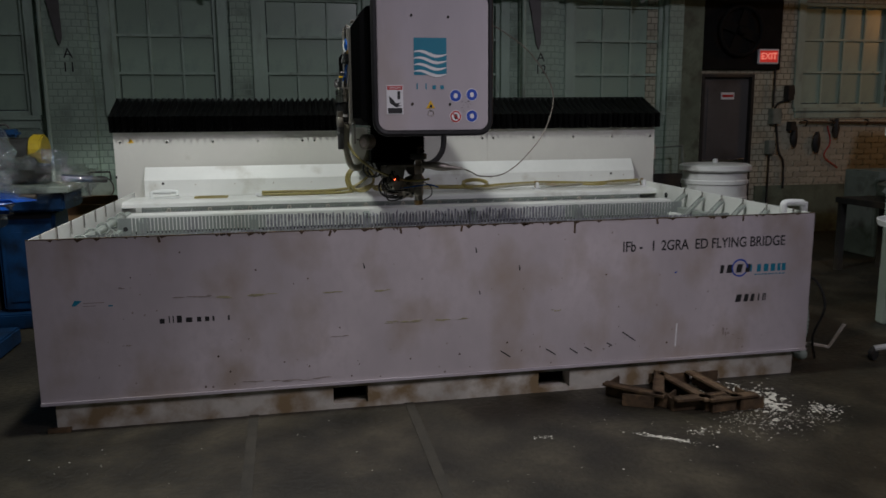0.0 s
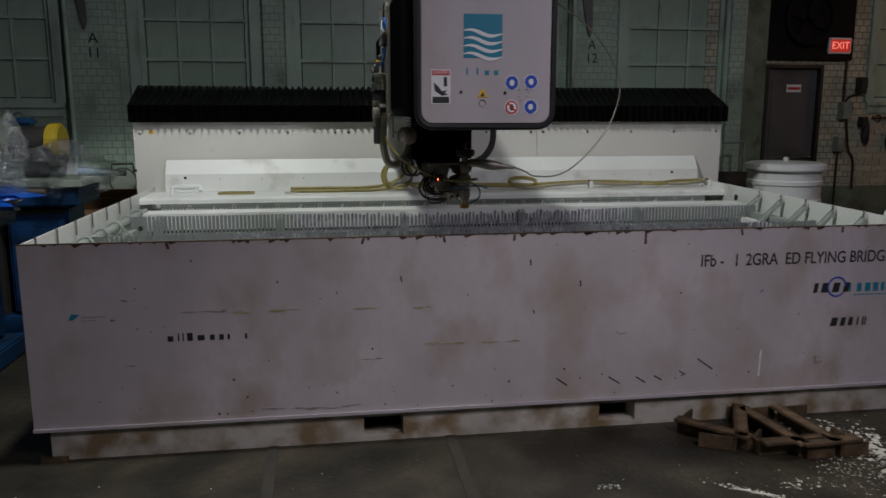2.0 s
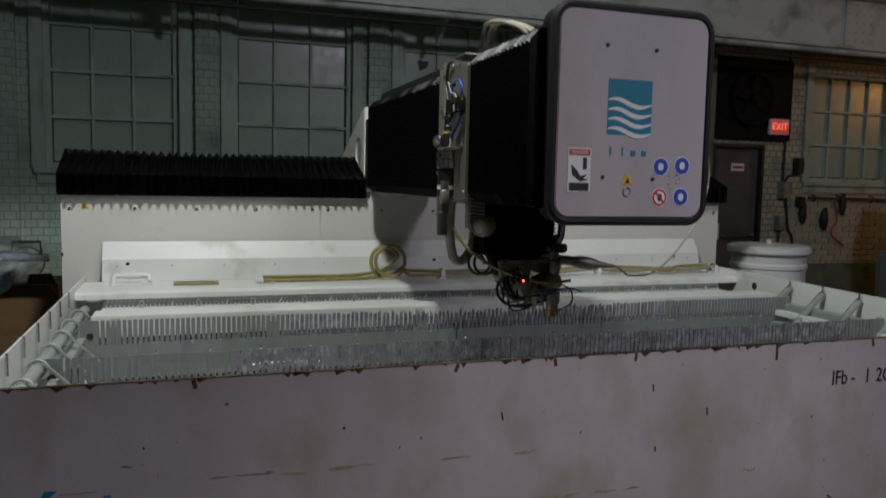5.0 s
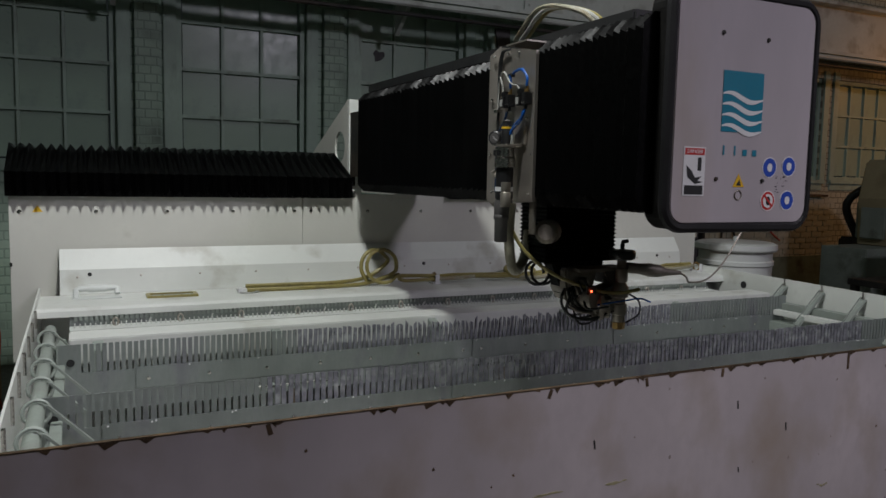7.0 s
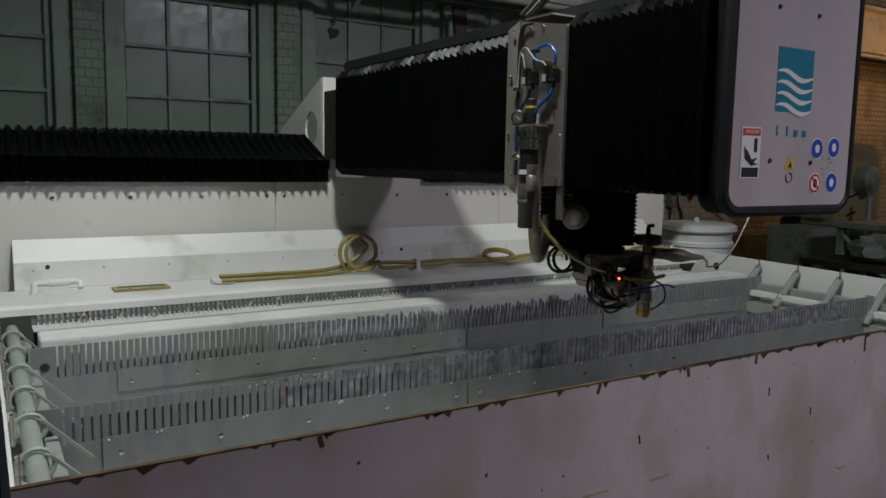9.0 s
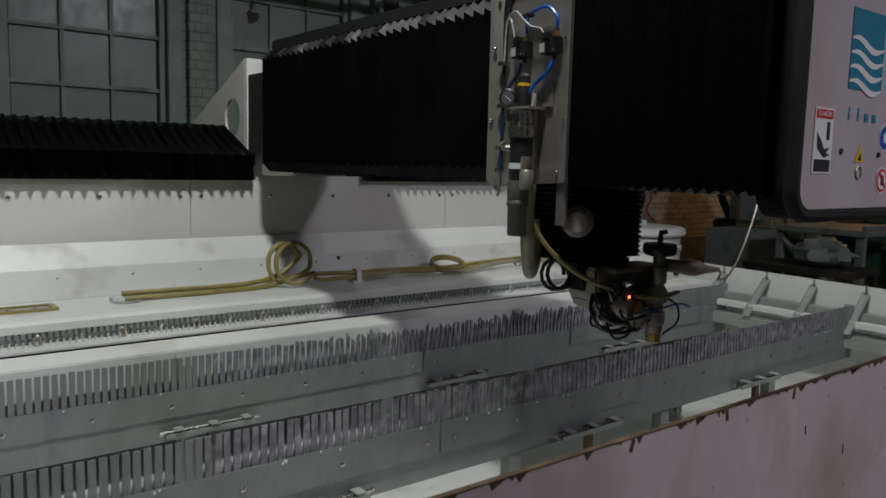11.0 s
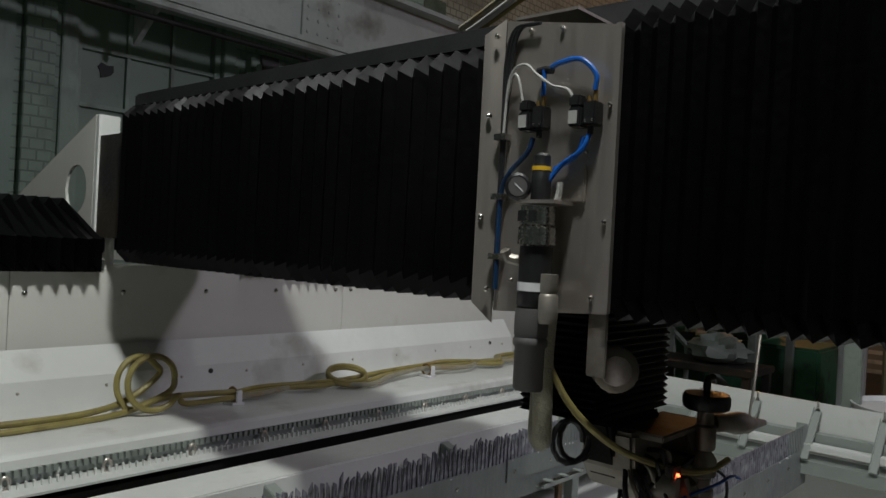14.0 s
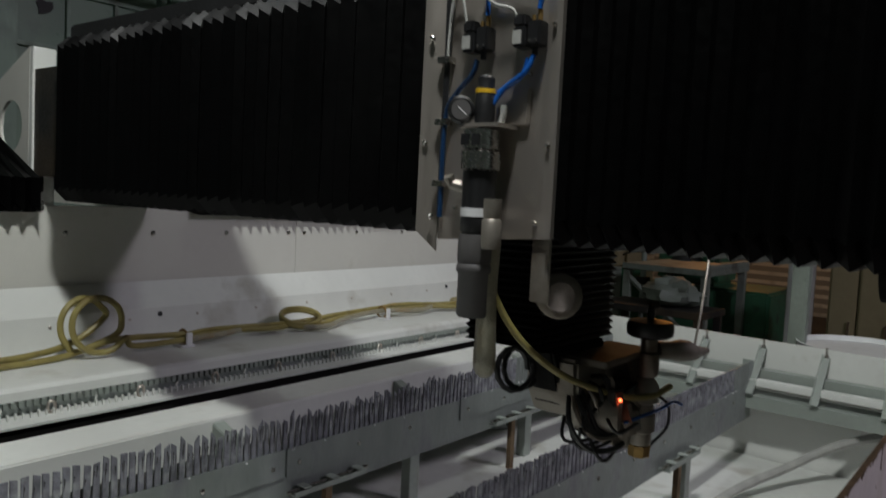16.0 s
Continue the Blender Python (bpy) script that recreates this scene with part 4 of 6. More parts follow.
octa = [(AX0 + CH, AZ0), (AX1 - CH, AZ0), (AX1, AZ0 + CH), (AX1, AZ1 - CH), (AX1 - CH, AZ1), (AX0 + CH, AZ1), (AX0, AZ1 - CH), (AX0, AZ0 + CH)]
part("bellows", pleats(octa, "y", 0.605, 2.325, 0.051, 0.02), M_BELLOWS, arm, "black folded vinyl bellows")
octa = [(x if x > 2 else x - 0.062, z) for x, z in octa]
part("bellows", pleats(octa, "y", -0.27, 0.275, 0.034, 0.014), M_BELLOWS, arm, "black folded vinyl bellows")
part("core", box(1.78, 2.2, -0.26, 2.7, 1.63, 2.03), M_DARK, arm)
# Added box: closes the gap to the carriage so no lamp light leaks through.
part("end_housing", box(1.855, 2.27, 2.326, 2.585, 1.56, 2.10), M_NEARBLACK, arm, "black box added behind the bellows to block light", bevel=0.01)
cr = part("carriage", Geo().box(1.773, 1.858, 2.60, 2.63, 1.46, 2.115), M_WHITE, arm, "white carriage upright", bevel=0.003)
gus = [(2.6305, 1.50), (2.6305, 2.115), (4.0, 1.56), (4.0, 1.50)]
hc, hr = (2.79, 1.822), 0.1
ringp = [(hc[0] + hr * math.cos(2 * math.pi * k / 24), hc[1] + hr * math.sin(2 * math.pi * k / 24)) for k in range(24)]
gg = Geo().prism([(2.6305, 1.50), (2.6305, 2.115), (2.66, 2.1035), (2.66, 1.50)], "x", 1.773, 1.785)
gg.prism([(2.94, 1.50), (2.94, 1.990), (4.0, 1.56), (4.0, 1.50)], "x", 1.773, 1.785)
up = [p for p in ringp if p[1] >= hc[1] - 1e-6]
lo = [p for p in ringp if p[1] <= hc[1] + 1e-6]
gg.prism([(2.66, hc[1]), (2.66, 2.1035), (2.94, 1.990), (2.94, hc[1])] + sorted(up, key=lambda p: -p[0]), "x", 1.773, 1.785)
gg.prism([(2.66, hc[1]), (2.66, 1.50), (2.94, 1.50), (2.94, hc[1])] + sorted(lo, key=lambda p: -p[0]), "x", 1.773, 1.785)
part("gusset", gg, M_CREAM, cr, "white triangular gusset with a round hole")
part("gusset", Geo().prism(gus, "x", 2.36, 2.372), M_CREAM, cr)
part("rail_block", box(1.75, 1.81, 2.575, 2.599, 1.50, 1.54), M_CHROME, cr, bevel=0.003)
part("rail_block", box(1.75, 1.81, 2.58, 2.599, 1.57, 1.63), M_BLACK, cr, bevel=0.003)
part("carriage_back", box(1.859, 2.44, 2.61, 2.63, 1.58, 1.95), M_BLACK, cr)

# end cover with rubber edge
def cover_outline(grow):
    x0, x1, z0, z1, r = 1.752 - grow, 2.312 + grow, 1.518 - grow, 2.185 + grow, 0.05 + grow
    out = []
    for cx, cz, a in ((x1 - r, z0 + r, -90), (x1 - r, z1 - r, 0), (x0 + r, z1 - r, 90), (x0 + r, z0 + r, 180)):
        out += [(cx + r * math.cos(radians(a + 15 * k)), cz + r * math.sin(radians(a + 15 * k))) for k in range(7)]
    return out


cover = part("end_cover", Geo().prism(cover_outline(0.0), "y", -0.325, -0.27), M_PANEL, arm, "lavender-grey end cover plate", bevel=0.003)
rim_pts = cover_outline(0.012)
part("rubber_edge", Geo().tube([(x, -0.312, z) for x, z in rim_pts], 0.017, 8, True), M_TRIM, cover, "dark rubber edge trim")
part("cover_skirt", Geo().prism(cover_outline(0.02), "y", -0.30, -0.235), M_NEARBLACK, cover)
CY = -0.3255
marks_start = set(bpy.data.objects)
lg = part("logo", box(1.913, 2.078, CY - 0.0012, CY, 1.776, 1.952), M_TEAL, cover, "teal square mark with white waves")
for k in range(4):
    z0 = 1.882 - 0.031 * k
    g = Geo()
    pts = [(1.913 + 0.165 * i / 16, z0 + 0.009 * math.sin(i / 16 * 2 * math.pi + 0.4) - 0.012 * i / 16) for i in range(17)]
    w = [0.002 + 0.006 * math.sin(math.pi * i / 16) for i in range(17)]
    g.prism([(x, z + d) for (x, z), d in zip(pts, w)] + [(x, z - d) for (x, z), d in reversed(list(zip(pts, w)))], "y", CY - 0.002, CY - 0.0013)
    part("wave", g, M_LABEL, lg)
for x, h in ((1.925, 0.028), (1.97, 0.028), (2.005, 0.018), (2.045, 0.018)):
    part("brand_bar", box(x, x + (0.006 if h > 0.02 else 0.018), CY - 0.0012, CY, 1.708, 1.708 + h), M_TEAL, cover)
dl = part("danger_label", box(1.774, 1.857, CY - 0.0012, CY, 1.588, 1.728), M_LABEL, cover, "white and red danger label")
part("header", box(1.778, 1.853, CY - 0.002, CY - 0.0013, 1.705, 1.724), M_RED, dl)
lettering("warning_word", "DANGER", pose(1.8155, CY - 0.0022, 1.7145, 90), 0.015, M_LABEL, dl, depth=0.0003)
part("pictogram", Geo().prism([(1.785, 1.675), (1.805, 1.66), (1.82, 1.64), (1.845, 1.645), (1.83, 1.632), (1.85, 1.628), (1.82, 1.622), (1.79, 1.642)], "y", CY - 0.002, CY - 0.0013).box(1.828, 1.842, CY - 0.002, CY - 0.0013, 1.66, 1.698), M_INK, dl)
part("text_block", box(1.78, 1.851, CY - 0.002, CY - 0.0013, 1.592, 1.618), M_INK, dl)
tl = part("warning_triangle", Geo().prism([(1.972, 1.616), (2.018, 1.616), (1.995, 1.655)], "y", CY - 0.0012, CY), M_SIGNYELLOW, cover)
part("symbol", Geo().prism([(1.985, 1.62), (2.005, 1.62), (1.998, 1.638)], "y", CY - 0.002, CY - 0.0013), M_INK, tl)
part("plug", Geo().tube([(1.996 + 0.014 * math.cos(a), CY - 0.001, 1.592 + 0.014 * math.sin(a)) for a in (2 * math.pi * k / 16 for k in range(16))], 0.002, 6, True), M_STEEL, cover)
for cx, cz, mt in ((2.123, 1.676, M_SIGNBLUE), (2.207, 1.681, M_SIGNBLUE), (2.123, 1.575, M_RED), (2.207, 1.577, M_SIGNBLUE)):
    s = part("safety_sticker", disc(cx, cz, 0.031, CY - 0.0008, CY), M_LABEL, cover)
    d = part("disc", disc(cx, cz, 0.028, CY - 0.0016, CY - 0.0009), mt, s)
    if mt is M_RED:
        part("centre", disc(cx, cz, 0.021, CY - 0.0024, CY - 0.0017), M_LABEL, s)
        part("symbol", disc(cx, cz, 0.014, CY - 0.0032, CY - 0.0025, 9, 0.009), M_INK, s)
        part("slash", Geo().box(-0.022, 0.022, CY - 0.004, CY - 0.0033, -0.003, 0.003, pose(cx, 0, cz, 0, 45, 0)), M_RED, s)
    else:
        part("symbol", disc(cx, cz, 0.013, CY - 0.0024, CY - 0.0017, 10, 0.011), M_LABEL, s)
for x, z in ((1.904, 2.056), (2.088, 2.051), (1.903, 1.638), (2.094, 1.635)):
    part("screw", Geo().lathe([(0.007, 0), (0.006, 0.004)], pose(x, CY, z, 90), 8), M_DARK, cover)
g = Geo()
for k in range(14):
    x, z = 2.15 + random.uniform(0, 0.045), 1.62 + random.uniform(-0.02, 0.03)
    g.box(x, x + random.uniform(0.002, 0.01), CY - 0.0008, CY, z, z + 0.002)
part("scuff", g, M_INK, cover)

for ob in set(bpy.data.objects) - marks_start:
    if ob.parent == cover:
        ob.location, ob.scale = (0.02, 0.0, -0.0205), (1.0, 1.0, 1.02)

# stainless bracket with valves
bracket = part("bracket", Geo().prism([(0.285, 1.572), (0.568, 1.555), (0.568, 2.146), (0.285, 2.10)], "x", 1.672, 1.678), M_STEEL, arm, "brushed stainless bracket plate", bevel=0.001)
bracket.location, bracket.scale = (0.0, 0.013, -0.014), (1.0, 0.92, 1.0)
part("flange", Geo().add([(1.672, 0.57, 1.53), (1.672, 0.57, 2.15), (1.645, 0.606, 2.115), (1.645, 0.606, 1.57), (1.676, 0.572, 1.53), (1.676, 0.572, 2.15), (1.649, 0.610, 2.115), (1.649, 0.610, 1.57)],
                          [(0, 1, 2, 3), (7, 6, 5, 4), (0, 4, 5, 1), (1, 5, 6, 2), (2, 6, 7, 3), (3, 7, 4, 0)]), M_STEEL, bracket)
part("top_plate", box(1.69, 2.32, 0.40, 0.56, 2.15, 2.156), M_STEEL, bracket)
part("front_edge", box(1.660, 1.6715, 0.278, 0.290, 1.575, 2.10), M_STEEL, bracket)
for y, z in ((0.587, 1.95), (0.595, 1.745), (0.575, 2.11), (0.57, 1.60)):
    part("bolt", Geo().lathe([(0.006, 0), (0.006, 0.006), (0.003, 0.009)], pose(1.652, y, z, 0, -90), 8), M_CHROME, bracket)
for y, z in ((0.30, 1.955), (0.30, 1.74), (0.42, 2.11), (0.5, 2.115), (0.35, 1.87), (0.32, 1.6), (0.52, 1.62)):
    part("bolt", Geo().lathe([(0.005, 0), (0.005, 0.005), (0.003, 0.008)], pose(1.6715, y, z, 0, -90), 8), M_CHROME, bracket)
for y, z in ((0.468, 1.945), (0.345, 1.945)):
    v = part("solenoid_valve", box(1.640, 1.6715, y - 0.03, y - 0.002, z - 0.03, z + 0.014), M_BLACK, bracket, "black solenoid valve", bevel=0.003)
    part("coil", box(1.634, 1.6715, y - 0.0015, y + 0.028, z - 0.032, z + 0.004), M_BLACK, v, bevel=0.003)
    part("tag", box(1.632, 1.6335, y + 0.006, y + 0.026, z - 0.027, z - 0.003), M_GREYHOSE, v)
    part("connector", box(1.640, 1.6715, y + 0.006, y + 0.034, z + 0.0045, z + 0.028), M_BLACK, v, bevel=0.005)
    part("fitting", Geo().tube([(1.655, y - 0.02, z + 0.0145), (1.655, y - 0.02, z + 0.036)], 0.005), M_BRASS, v)
    part("fitting", Geo().tube([(1.655, y - 0.006, z + 0.0145), (1.655, y - 0.006, z + 0.026)], 0.004), M_BRASS, v)
    part("fitting", Geo().tube([(1.655, y - 0.012, z - 0.0305), (1.655, y - 0.012, z - 0.045)], 0.006), M_BLACK, v)
    for k in (-0.024, -0.008):
        part("screw", Geo().lathe([(0.003, 0), (0.002, 0.002)], pose(1.6395, y + k, z - 0.022, 0, -90), 6), M_CHROME, v)
part("tee_fitting", Geo().tube([(1.655, 0.43, 2.028), (1.655, 0.448, 2.03), (1.655, 0.466, 2.028)], 0.008), M_BLACK, bracket)
part("regulator_bracket", box(1.662, 1.6715, 0.345, 0.425, 1.775, 1.845), M_STEEL, bracket, bevel=0.003)


def line(name, pts, r, mat, parent, label="", steps=8, sides=8):
    return part(name, Geo().tube(curve(pts, steps), r, sides), mat, parent, label)


line("air_hose", [(1.652, 0.325, 1.98), (1.652, 0.325, 2.01), (1.65, 0.36, 2.04), (1.65, 0.41, 2.038), (1.655, 0.44, 2.03)], 0.0052, M_BLUEHOSE, bracket, "blue air hose")
line("air_hose", [(1.652, 0.448, 2.03), (1.652, 0.448, 2.0), (1.652, 0.448, 1.98)], 0.005, M_BLUEHOSE, bracket)
line("air_hose", [(1.652, 0.333, 1.90), (1.645, 0.345, 1.87), (1.64, 0.39, 1.84), (1.63, 0.415, 1.80), (1.63, 0.41, 1.78)], 0.0052, M_BLUEHOSE, bracket)
line("air_hose", [(1.652, 0.345, 1.895), (1.65, 0.36, 1.86), (1.65, 0.42, 1.83), (1.65, 0.43, 1.80)], 0.0048, M_BLUEHOSE, bracket)
line("air_hose", [(1.652, 0.468, 1.90), (1.65, 0.48, 1.87), (1.655, 0.53, 1.83), (1.655, 0.548, 1.78), (1.655, 0.55, 1.6)], 0.0052, M_BLUE, bracket)
line("cable", [(1.65, 0.372, 1.965), (1.645, 0.385, 1.985), (1.64, 0.42, 1.995), (1.645, 0.46, 2.02), (1.65, 0.5, 2.045), (1.655, 0.54, 2.02), (1.655, 0.55, 1.9)], 0.003, M_GREYHOSE, bracket)
line("cable", [(1.65, 0.497, 1.965), (1.645, 0.51, 2.02), (1.65, 0.53, 2.02), (1.657, 0.548, 1.97)], 0.003, M_GREYHOSE, bracket)
for dy in (0, 0.008, 0.016):
    line("cable", [(1.66, 0.47 + dy, 2.125), (1.66, 0.52 + dy, 2.12), (1.66, 0.54 + dy, 2.06), (1.66, 0.55 + dy * 0.4, 1.9), (1.66, 0.552 + dy * 0.4, 1.6)], 0.004, M_BLACK, bracket)
for z in (1.90, 1.78, 1.66):
    part("cable_clip", box(1.648, 1.671, 0.54, 0.57, z, z + 0.012), M_CHROME, bracket)
reg = part("air_regulator", Geo().lathe([(0.03, 1.575), (0.034, 1.58), (0.034, 1.60), (0.033, 1.605), (0.033, 1.69)], pose(1.625, 0.455, 0), 20), M_BLACK, bracket, "black and steel air filter regulator")
reg.location = (0.0, -0.03, 0.0)
part("collar", Geo().lathe([(0.034, 1.6905), (0.039, 1.693), (0.039, 1.725), (0.034, 1.728)], pose(1.625, 0.455, 0), 20), M_CHROME, reg, "machined steel collar")
part("body", Geo().lathe([(0.034, 1.7285), (0.036, 1.73), (0.036, 1.765)], pose(1.625, 0.455, 0), 16), M_CHROME, reg)
for k in (-1, 1):
    part("window", box(1.588, 1.5905, 0.455 + 0.013 * k - 0.009, 0.455 + 0.013 * k + 0.009, 1.735, 1.755), M_BLACK, reg)
part("label", Geo().lathe([(0.0348, 1.606), (0.0348, 1.622)], pose(1.625, 0.455, 0), 20), M_LABEL, reg)
part("bowl", Geo().lathe([(0.03, 1.42), (0.033, 1.425), (0.033, 1.50), (0.037, 1.505), (0.037, 1.515), (0.034, 1.52), (0.036, 1.525), (0.036, 1.56), (0.033, 1.574)], pose(1.625, 0.455, 0), 20), M_DOOR, reg, "grey filter bowl")
part("mount", box(1.60, 1.6715, 0.40, 0.50, 1.769, 1.776), M_STEEL, reg)
part("mount", box(1.665, 1.671, 0.40, 0.43, 1.776, 1.84), M_STEEL, reg)
part("knob", Geo().lathe([(0.02, 1.777), (0.02, 1.83), (0.017, 1.835), (0.017, 1.86), (0.012, 1.865)], pose(1.63, 0.455, 0), 14), M_BLACK, reg)
part("knob_ring", Geo().lathe([(0.0205, 1.832), (0.0205, 1.84)], pose(1.63, 0.455, 0), 14), M_SIGNYELLOW, reg)
part("elbow", Geo().tube([(1.63, 0.415, 1.777), (1.63, 0.41, 1.795), (1.63, 0.41, 1.81)], 0.0065), M_GREYHOSE, reg)
gauge = part("pressure_gauge", Geo().lathe([(0.024, 0), (0.0265, 0.005), (0.0265, 0.022), (0.021, 0.027)], pose(1.615, 0.50, 1.80, 0, -90, 35), 20), M_BLACK, reg, "round black pressure gauge")
part("dial", Geo().lathe([(0.0185, 0.0272), (0.0185, 0.0278)], pose(1.615, 0.50, 1.80, 0, -90, 35), 20), M_DOOR, gauge)
part("needle", Geo().box(-0.014, 0.008, -0.001, 0.001, 0.028, 0.0285, pose(1.615, 0.50, 1.80, 0, -90, 35) @ pose(0, 0, 0, 0, 0, 50)), M_LABEL, gauge)
part("inlet_valve", Geo().tube([(1.63, 0.495, 1.66), (1.62, 0.52, 1.665), (1.61, 0.522, 1.68)], 0.011), M_GRIMY, reg)
part("coupling", Geo().lathe([(0.018, 1.55), (0.02, 1.56), (0.02, 1.60), (0.016, 1.605), (0.018, 1.61), (0.018, 1.64)], pose(1.605, 0.405, 0), 10), M_GRIMY, reg)
line("drain_hose", [(1.605, 0.405, 1.55), (1.60, 0.405, 1.46), (1.605, 0.405, 1.37), (1.63, 0.42, 1.305), (1.69, 0.47, 1.30), (1.735, 0.50, 1.36), (1.75, 0.51, 1.44)], 0.0195, M_BRAID, arm, "stiff braided clear hose", 8, 12).location = (0.04, -0.02, 0.0)

# vertical axis and cutting head
part("leg_plate", box(1.68, 1.687, 0.278, 0.318, 1.44, 1.60), M_GRIMY, arm, "grimy steel leg plate", bevel=0.002)
cap = pose(1.755, 0.30, 1.45, 90, 0, -52)
part("bearing_cap", Geo().lathe([(0.041, -0.03), (0.044, -0.02), (0.044, 0.025), (0.037, 0.03)], cap, 20), M_GRIMY, arm, "grimy bearing cap")
part("bearing_face", Geo().lathe([(0.03, 0.0305), (0.028, 0.033)], cap, 20), M_SMEAR, arm)
g = Geo()
rings = []
for i in range(33):
    z, d = 1.57 - 0.0075 * i, 0.007 * (i % 2)
    rings.append([(1.775 + d, 0.345 + d, z), (2.10 - d, 0.345 + d, z), (2.10 - d, 0.53 - d, z), (1.775 + d, 0.53 - d, z)])
part("axis_bellows", g.add([p for ring in rings for p in ring], [(4 * i + j, 4 * i + (j + 1) % 4, 4 * i + 4 + (j + 1) % 4, 4 * i + 4 + j) for i in range(32) for j in range(4)] + [(128, 129, 130, 131)]), M_BELLOWS, arm, "black square bellows with fine folds")
part("carriage", Geo().prism([(1.80, 1.329), (2.04, 1.329), (2.02, 1.30), (1.92, 1.25), (1.875, 1.20), (1.855, 1.205), (1.825, 1.27)], "y", 0.33, 0.40), M_NEARBLACK, arm, "soot-dark axis carriage", bevel=0.006)
part("head_plate", box(1.86, 2.10, 0.24, 0.355, 1.30, 1.314), M_GRIMY, arm, bevel=0.003)
head = part("cutting_head", Geo().prism([(1.80, 1.30), (1.95, 1.30), (1.93, 1.22), (1.90, 1.18), (1.84, 1.17), (1.81, 1.22)], "y", 0.30, 0.42), M_GRIMY, arm, "grimy stained cutting head", bevel=0.008)
head.location = (0.03, -0.01, 0.012)
part("yoke", Geo().prism([(1.93, 1.30), (2.06, 1.30), (2.04, 1.25), (1.97, 1.24)], "y", 0.25, 0.36), M_DARK, head, bevel=0.006)
part("wrist", Geo().lathe([(0.03, -0.06), (0.046, -0.05), (0.046, 0.03), (0.04, 0.045), (0.02, 0.05)], pose(1.885, 0.29, 1.19, 90, 0, 20), 18), M_GRIMY, head)
part("wrist", Geo().lathe([(0.03, -0.05), (0.042, -0.045), (0.05, -0.01), (0.05, 0.03), (0.036, 0.05)], pose(1.99, 0.29, 1.195, 80, 0, 70), 18), M_GRIMY, head)
part("wrist_motor", Geo().lathe([(0.02, -0.05), (0.03, -0.045), (0.03, 0.04), (0.026, 0.046)], pose(1.90, 0.33, 1.185, 20, 10, 0), 14), M_DARK, head)
part("elbow_casting", blob(1.94, 0.27, 1.16, 0.05, 0.045, 0.05, 3.1, 0.5, 9), M_GRIMY, head)
part("nozzle_body", Geo().lathe([(0.02, 1.095), (0.024, 1.10), (0.024, 1.125), (0.03, 1.13), (0.03, 1.165), (0.024, 1.17), (0.024, 1.19), (0.034, 1.195), (0.034, 1.23), (0.02, 1.25)], pose(2.01, 0.247, 0), 14), M_GRIMY, head)
part("nozzle", Geo().lathe([(0.016, 1.07), (0.024, 1.074), (0.026, 1.098), (0.022, 1.1)], pose(2.01, 0.247, 0), 8), M_BRASS, head, "stained brass nozzle")
part("valve_actuator", Geo().lathe([(0.04, 1.335), (0.048, 1.34), (0.05, 1.35), (0.05, 1.362), (0.046, 1.37), (0.015, 1.373), (0.008, 1.375), (0.008, 1.395)], pose(2.01, 0.24, 0), 24), M_BLACK, head, "round black valve actuator")
part("actuator_fitting", Geo().tube([(2.01, 0.24, 1.3955), (2.01, 0.24, 1.402), (2.03, 0.235, 1.404)], 0.007), M_DARK, head)
part("valve_stem", Geo().lathe([(0.02, 1.25), (0.024, 1.255), (0.024, 1.30), (0.018, 1.305), (0.018, 1.335)], pose(2.01, 0.24, 0), 12), M_GRIMY, head)
part("valve_tee", Geo().tube([(2.03, 0.235, 1.305), (2.08, 0.22, 1.30), (2.12, 0.215, 1.295), (2.16, 0.21, 1.29), (2.2, 0.205, 1.285), (2.26, 0.2, 1.28)], [0.02, 0.02, 0.026, 0.024, 0.014, 0.007], 10), M_GRIMY, head, "brown stained high pressure fitting")
part("indicator", Geo().lathe([(0.004, 0), (0.003, 0.004)], pose(1.872, 0.235, 1.222, 90, 0, -40), 8), M_LED, head, "small red indicator light")
part("indicator_mount", box(1.86, 1.90, 0.24, 0.26, 1.205, 1.24), M_DARK, head, bevel=0.003)
for k in range(8):
    z, x = 1.135 + 0.012 * k + random.uniform(-0.01, 0.01), 1.795 + 0.012 * k
    line("cable", [(1.835 + 0.008 * k, 0.33, 1.25), (x - 0.01, 0.30 - 0.006 * k, z + 0.05), (x + 0.02, 0.27, z - 0.005), (1.90, 0.245 + 0.004 * k, z - 0.012), (1.985, 0.25, z + 0.02)], random.uniform(0.004, 0.007), (M_BLACK, M_GRIMY, M_RUBBER)[k % 3], head, steps=7, sides=6)
for k in range(5):
    part("fitting", blob(1.90 + random.uniform(-0.04, 0.09), 0.26 + random.uniform(-0.01, 0.03), 1.16 + random.uniform(-0.02, 0.1), 0.018, 0.016, 0.022, 5.0 + k, 0.6, 6), M_GRIMY if k % 2 else M_DARK, head)
line("signal_wire", [(1.90, 0.235, 1.17), (2.0, 0.205, 1.185), (2.07, 0.2, 1.19), (2.12, 0.2, 1.175)], 0.0035, M_BLUEHOSE, head, steps=7, sides=6)
line("loop_wire", [(2.03, 0.23, 1.21), (2.075, 0.215, 1.18), (2.08, 0.215, 1.13), (2.03, 0.23, 1.095)], 0.0035, M_BLACK, head, steps=7, sides=6)
for k in range(9):
    a = (1.86 + random.uniform(-0.04, 0.06), 0.26 + random.uniform(0, 0.1), 1.23)
    b = (1.86 + random.uniform(-0.08, 0.04), 0.22 + random.uniform(0, 0.12), 1.11 + random.uniform(-0.03, 0.06))
    c = (1.98 + random.uniform(-0.04, 0.08), 0.22 + random.uniform(0, 0.08), 1.12 + random.uniform(0, 0.06))
    line("wire", [a, b, c], 0.004, M_BLACK, head, steps=7, sides=6)
